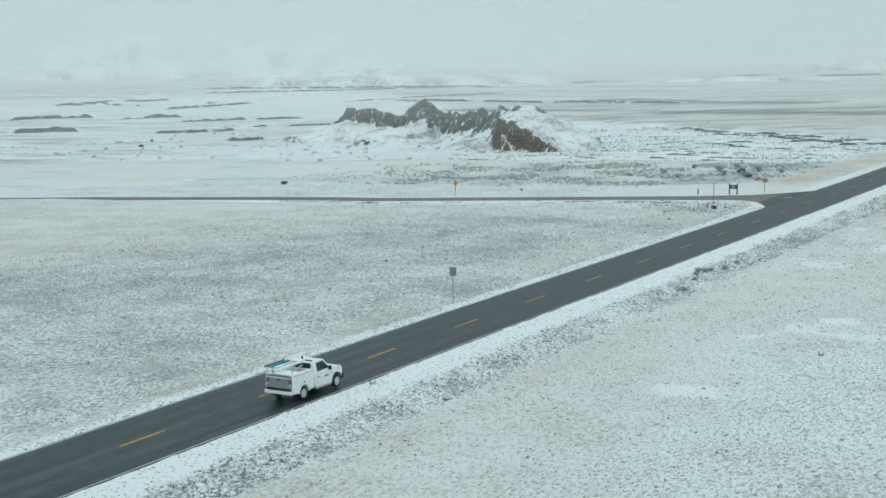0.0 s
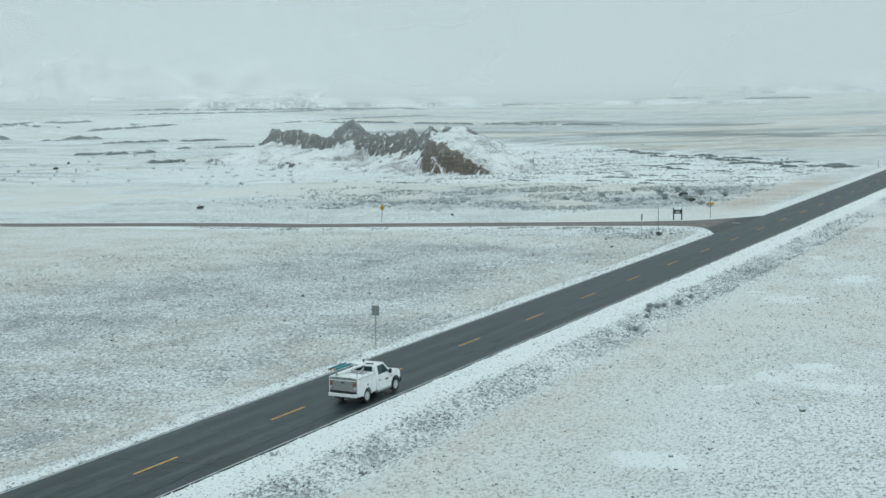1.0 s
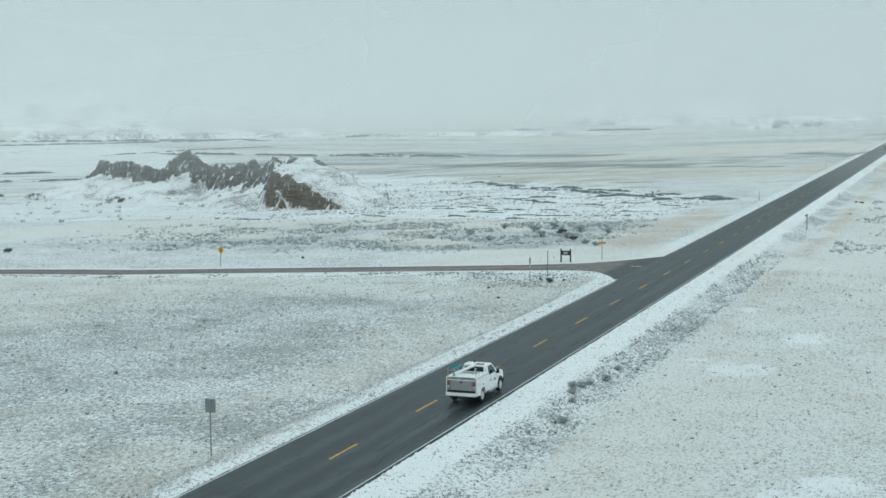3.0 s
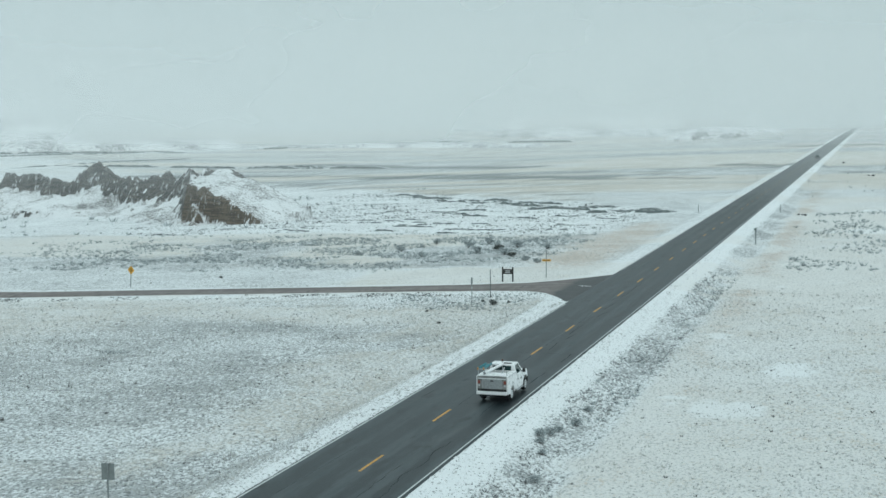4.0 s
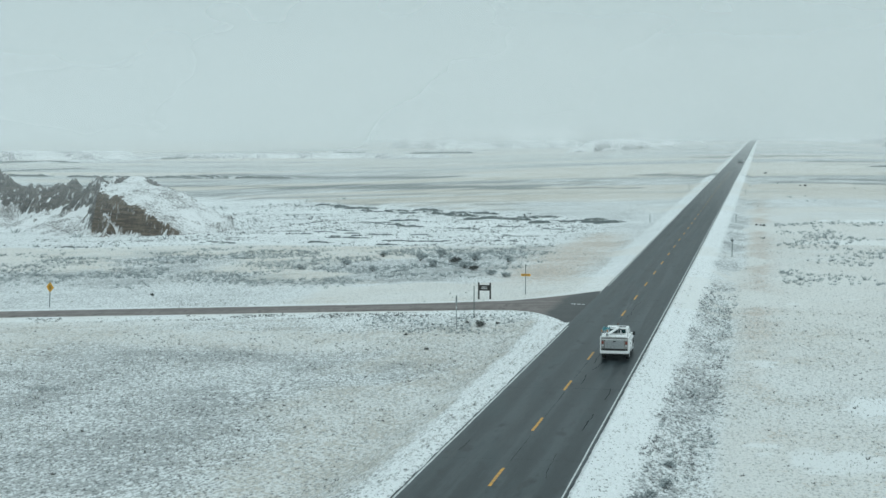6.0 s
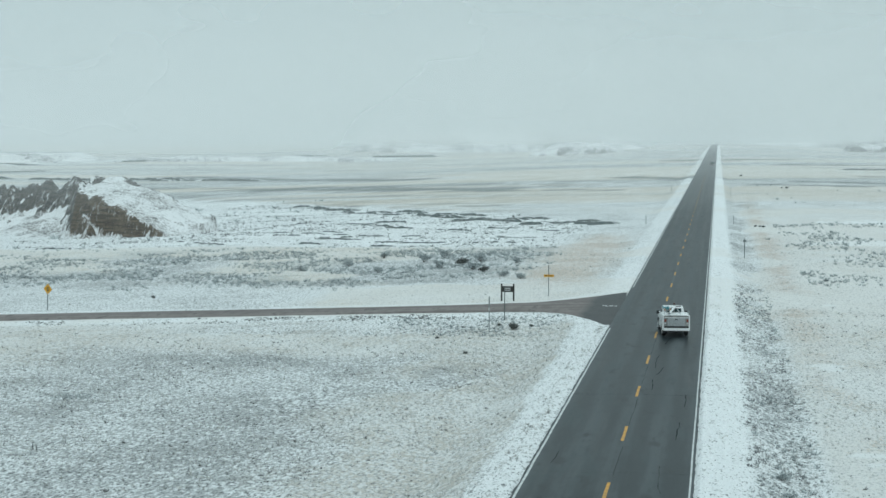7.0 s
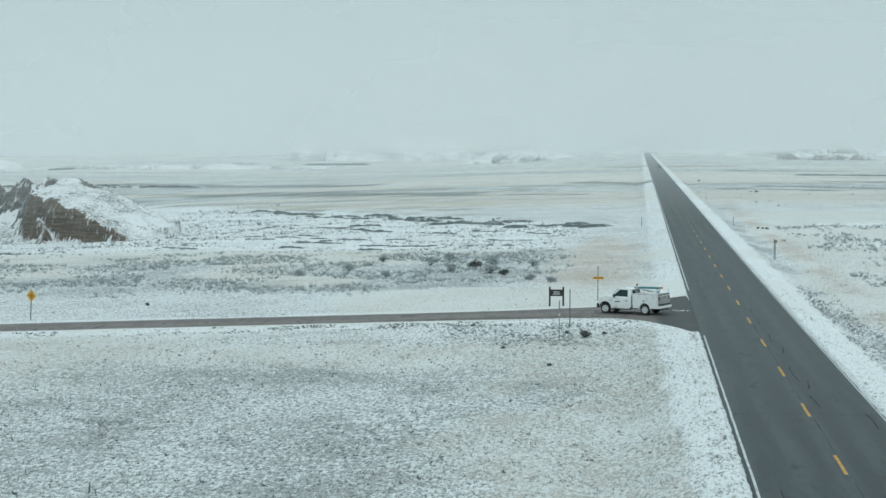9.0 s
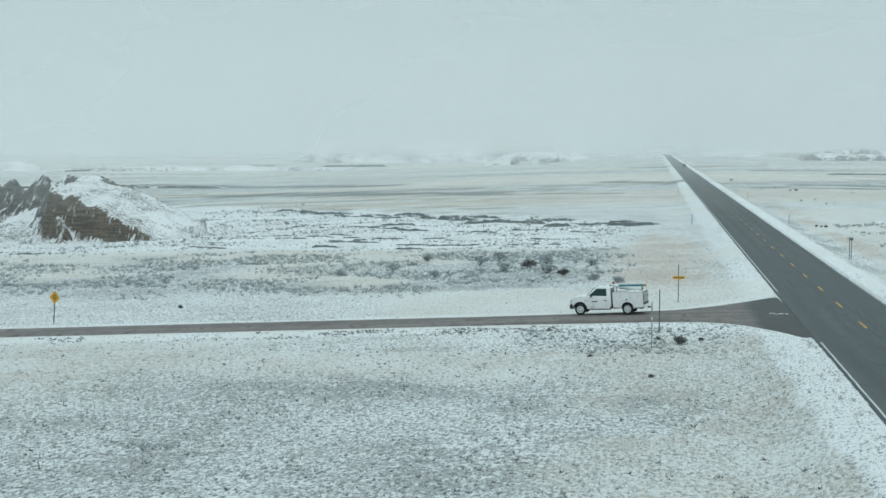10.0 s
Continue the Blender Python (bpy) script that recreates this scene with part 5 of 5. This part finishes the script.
    part("bumper_pad", box(bmesh.new(), (0, -1.25, 0.724), (1.5, 0.13, 0.012)), M_PAINT_DIRTY, t)
    part("hitch", box(bmesh.new(), (0, -1.42, 0.46), (0.10, 0.24, 0.10), 0.01), M_BLACK, t, "black tow hitch")
    # rack over the left box with a ladder, white tube across
    for y in (-1.08, 0.80):
        part("rack_post", rod(bmesh.new(), (-0.94, y, 1.58), (-0.94, y, 2.06), 0.028, 8), M_STEEL, t)
        part("rack_bar", rod(bmesh.new(), (-0.98, y, 2.05), (-0.36, y, 2.05), 0.025, 8), M_STEEL, t)
        part("rack_brace", rod(bmesh.new(), (-0.62, y, 1.60), (-0.50, y, 2.04), 0.020, 8), M_STEEL, t)
    part("corner_post", rod(bmesh.new(), (0.96, -1.08, 1.60), (0.96, -1.08, 2.0), 0.022, 8), M_STEEL, t)
    part("rack_cross_bar", rod(bmesh.new(), (-0.42, 0.95, 2.05), (0.30, 0.95, 1.98), 0.022, 8), M_STEEL, t)
    lad = new("ladder")
    lad.parent = t
    lad["label"] = "teal fibreglass ladder with orange end caps"
    lad.matrix_basis = pose(-0.68, -0.32, 2.12)
    for s in (-1, 1):
        rail = part("ladder_rail", box(bmesh.new(), (s * 0.20, 0, 0), (0.05, 1.9, 0.12), 0.008), M_TEAL, lad)
        part("end_cap", box(bmesh.new(), (s * 0.20, -0.98, 0), (0.07, 0.12, 0.14), 0.01), M_ORANGE, lad, "orange ladder foot")
    for k in range(6):
        part("rung", rod(bmesh.new(), (-0.20, -0.78 + 0.3 * k, 0), (0.20, -0.78 + 0.3 * k, 0), 0.017, 6), M_TEAL, lad)
    part("pipe_tube", rod(bmesh.new(), (-0.55, -1.0, 1.80), (0.10, 1.15, 2.02), 0.085, 14), M_PAINT, t, "white carrier tube laid across the bed")
    part("tube_cap", rod(bmesh.new(), (-0.56, -1.03, 1.797), (-0.55, -1.0, 1.80), 0.095, 14), M_STEEL, t)
    part("boom_arm", rod(bmesh.new(), (0.42, -0.35, 1.64), (0.28, 0.80, 1.86), 0.05, 8), M_STEEL, t, "grey folded hoist arm")
    mast = part("beacon_mast", rod(bmesh.new(), (0.05, 1.20, 1.60), (0.05, 1.20, 2.20), 0.022, 8), M_STEEL, t)
    part("beacon", lathe_z(bmesh.new(), 0.05, 1.20, 2.20), M_AMBER, mast, "dark amber warning beacon")
    part("light_bar", box(bmesh.new(), (0.35, 1.45, 2.05), (0.55, 0.12, 0.05), 0.015), M_BLACK, t, "black bar on the cab roof")
    return t


def lathe_z(bm, x, y, z):
    bmesh.ops.create_cone(bm, cap_ends=True, segments=12, radius1=0.075, radius2=0.055, depth=0.14, matrix=Matrix.Translation((x, y, z + 0.07)))
    return bm


def narrow(t, k):
    """Bring the body to its width over the bumper."""
    for ob in t.children_recursive:
        if ob.type == "MESH":
            for v in ob.data.vertices:
                v.co.x *= k


truck = build_truck()
narrow(truck, 0.95)
WHEELS = [(build_wheel(truck, s * 0.83, y, s), s * 0.83, y) for s in (-1, 1) for y in (0.0, BASE)]


# ---- the car far ahead on the road ----
def build_car():
    c = thing("car", "small dark car far off on the road", "car")
    pts = [(-2.2, 0.30), (-2.25, 0.85), (-1.4, 0.95), (1.2, 0.93), (2.1, 0.75), (2.25, 0.5), (2.2, 0.30)]
    soften(part("body", outline(bmesh.new(), pts, -0.9, 0.9), M_CAR, c), 0.08, 3)
    soften(part("cabin", outline(bmesh.new(), [(-2.1, 0.9), (-1.75, 1.55), (0.2, 1.58), (1.15, 0.92)], -0.82, 0.82, lambda z: 1 - 0.2 * max(0, z - 0.9)), M_CAR, c), 0.08, 3)
    part("rear_window", outline(bmesh.new(), [(-2.06, 1.0), (-1.80, 1.48), (-1.83, 1.48), (-2.09, 1.0)], -0.66, 0.66), M_GLASS, c, "dark rear window")
    part("bumper", box(bmesh.new(), (0, -2.25, 0.48), (1.7, 0.14, 0.22), 0.04), M_BLACK, c)
    for s in (-1, 1):
        part("tail_light", box(bmesh.new(), (s * 0.72, -2.24, 0.80), (0.30, 0.06, 0.12), 0.02), M_TAIL, c, "red tail light")
        part("side_window", outline(bmesh.new(), [(-1.5, 1.0), (-1.35, 1.42), (0.15, 1.44), (0.85, 1.0)], s * 0.80, s * 0.83, lambda z: 1 - 0.21 * max(0, z - 0.9)), M_GLASS, c)
        for y in (-1.35, 1.35):
            part("wheel", shift(lathe(bmesh.new(), ((0.2, -0.1), (0.31, -0.1), (0.33, 0), (0.31, 0.1), (0.2, 0.1)), 20), (s * 0.82, y, 0.33)), M_RUBBER, c)
    return c


car = build_car()


def motions():
    # rear axle's place and heading to the left of the road's line, degrees
    drive = [(0.0, 1.95, -62.2, 0), (0.5, 1.95, -53.4, 0), (1.0, 1.95, -44.6, 0), (1.5, 1.93, -35.8, 0), (2.0, 1.92, -27.1, 0), (2.75, 1.92, -14.4, 0), (3.5, 1.92, -2.4, 0), (4.0, 1.95, 5.4, 0),
             (4.5, 1.98, 13.0, 0), (5.0, 1.98, 20.7, 0), (5.5, 1.95, 28.4, 0), (6.0, 1.9, 35.7, 1), (6.5, 1.75, 42.4, 3), (7.0, 1.45, 48.7, 7), (7.5, 0.60, 54.5, 18), (8.0, -1.25, 58.9, 34),
             (8.5, -3.85, 62.2, 50), (9.0, -7.2, 65.2, 61), (9.5, -10.9, 67.9, 67), (10.0, -15.4, 69.4, 80)]

    def height(x, y):
        k = float(sstep(3.6, 5.5, -x))
        return float(side_z(x)) * k + float(road_rise(y)) * (1 - k) + 0.035

    rows = []
    for t, x, y, h in drive:
        a = radians(h)
        zr, zf = height(x, y), height(x - math.sin(a) * BASE, y + math.cos(a) * BASE)
        rows.append((t, pose(x, y, zr + 0.005, math.degrees(math.atan2(zf - zr, BASE)), 0, h)))
    walk(truck, rows)
    ts = np.array([r[0] for r in drive])
    xs, ys, hs = (np.array([r[k] for r in drive]) for k in (1, 2, 3))
    fine = np.arange(0, 301) / 30.0
    px, py, ph = np.interp(fine, ts, xs), np.interp(fine, ts, ys), np.interp(fine, ts, hs)
    run = np.concatenate([[0], np.cumsum(np.hypot(np.diff(px), np.diff(py)))])
    spin = np.degrees(run / WHEEL_R)
    rate = np.gradient(ph, fine)
    speed = np.maximum(3.0, np.gradient(run, fine))
    k = np.ones(15) / 15
    rate = np.convolve(np.pad(rate, 7, mode="edge"), k, "valid")
    steer = np.clip(np.degrees(np.arctan(BASE * np.radians(rate) / speed)), -30, 30)
    for w, x, y in WHEELS:
        walk(w, [(float(t), pose(x, y, WHEEL_R, -float(a), 0, float(s) if y > 1 else 0.0)) for t, a, s in zip(fine, spin, steer)])
    far = [(0.0, 353), (3.5, 490), (5.0, 548), (7.5, 646), (10.0, 743)]
    walk(car, [(t, pose(1.9, y, float(road_rise(y)) + 0.035)) for t, y in far])


motions()
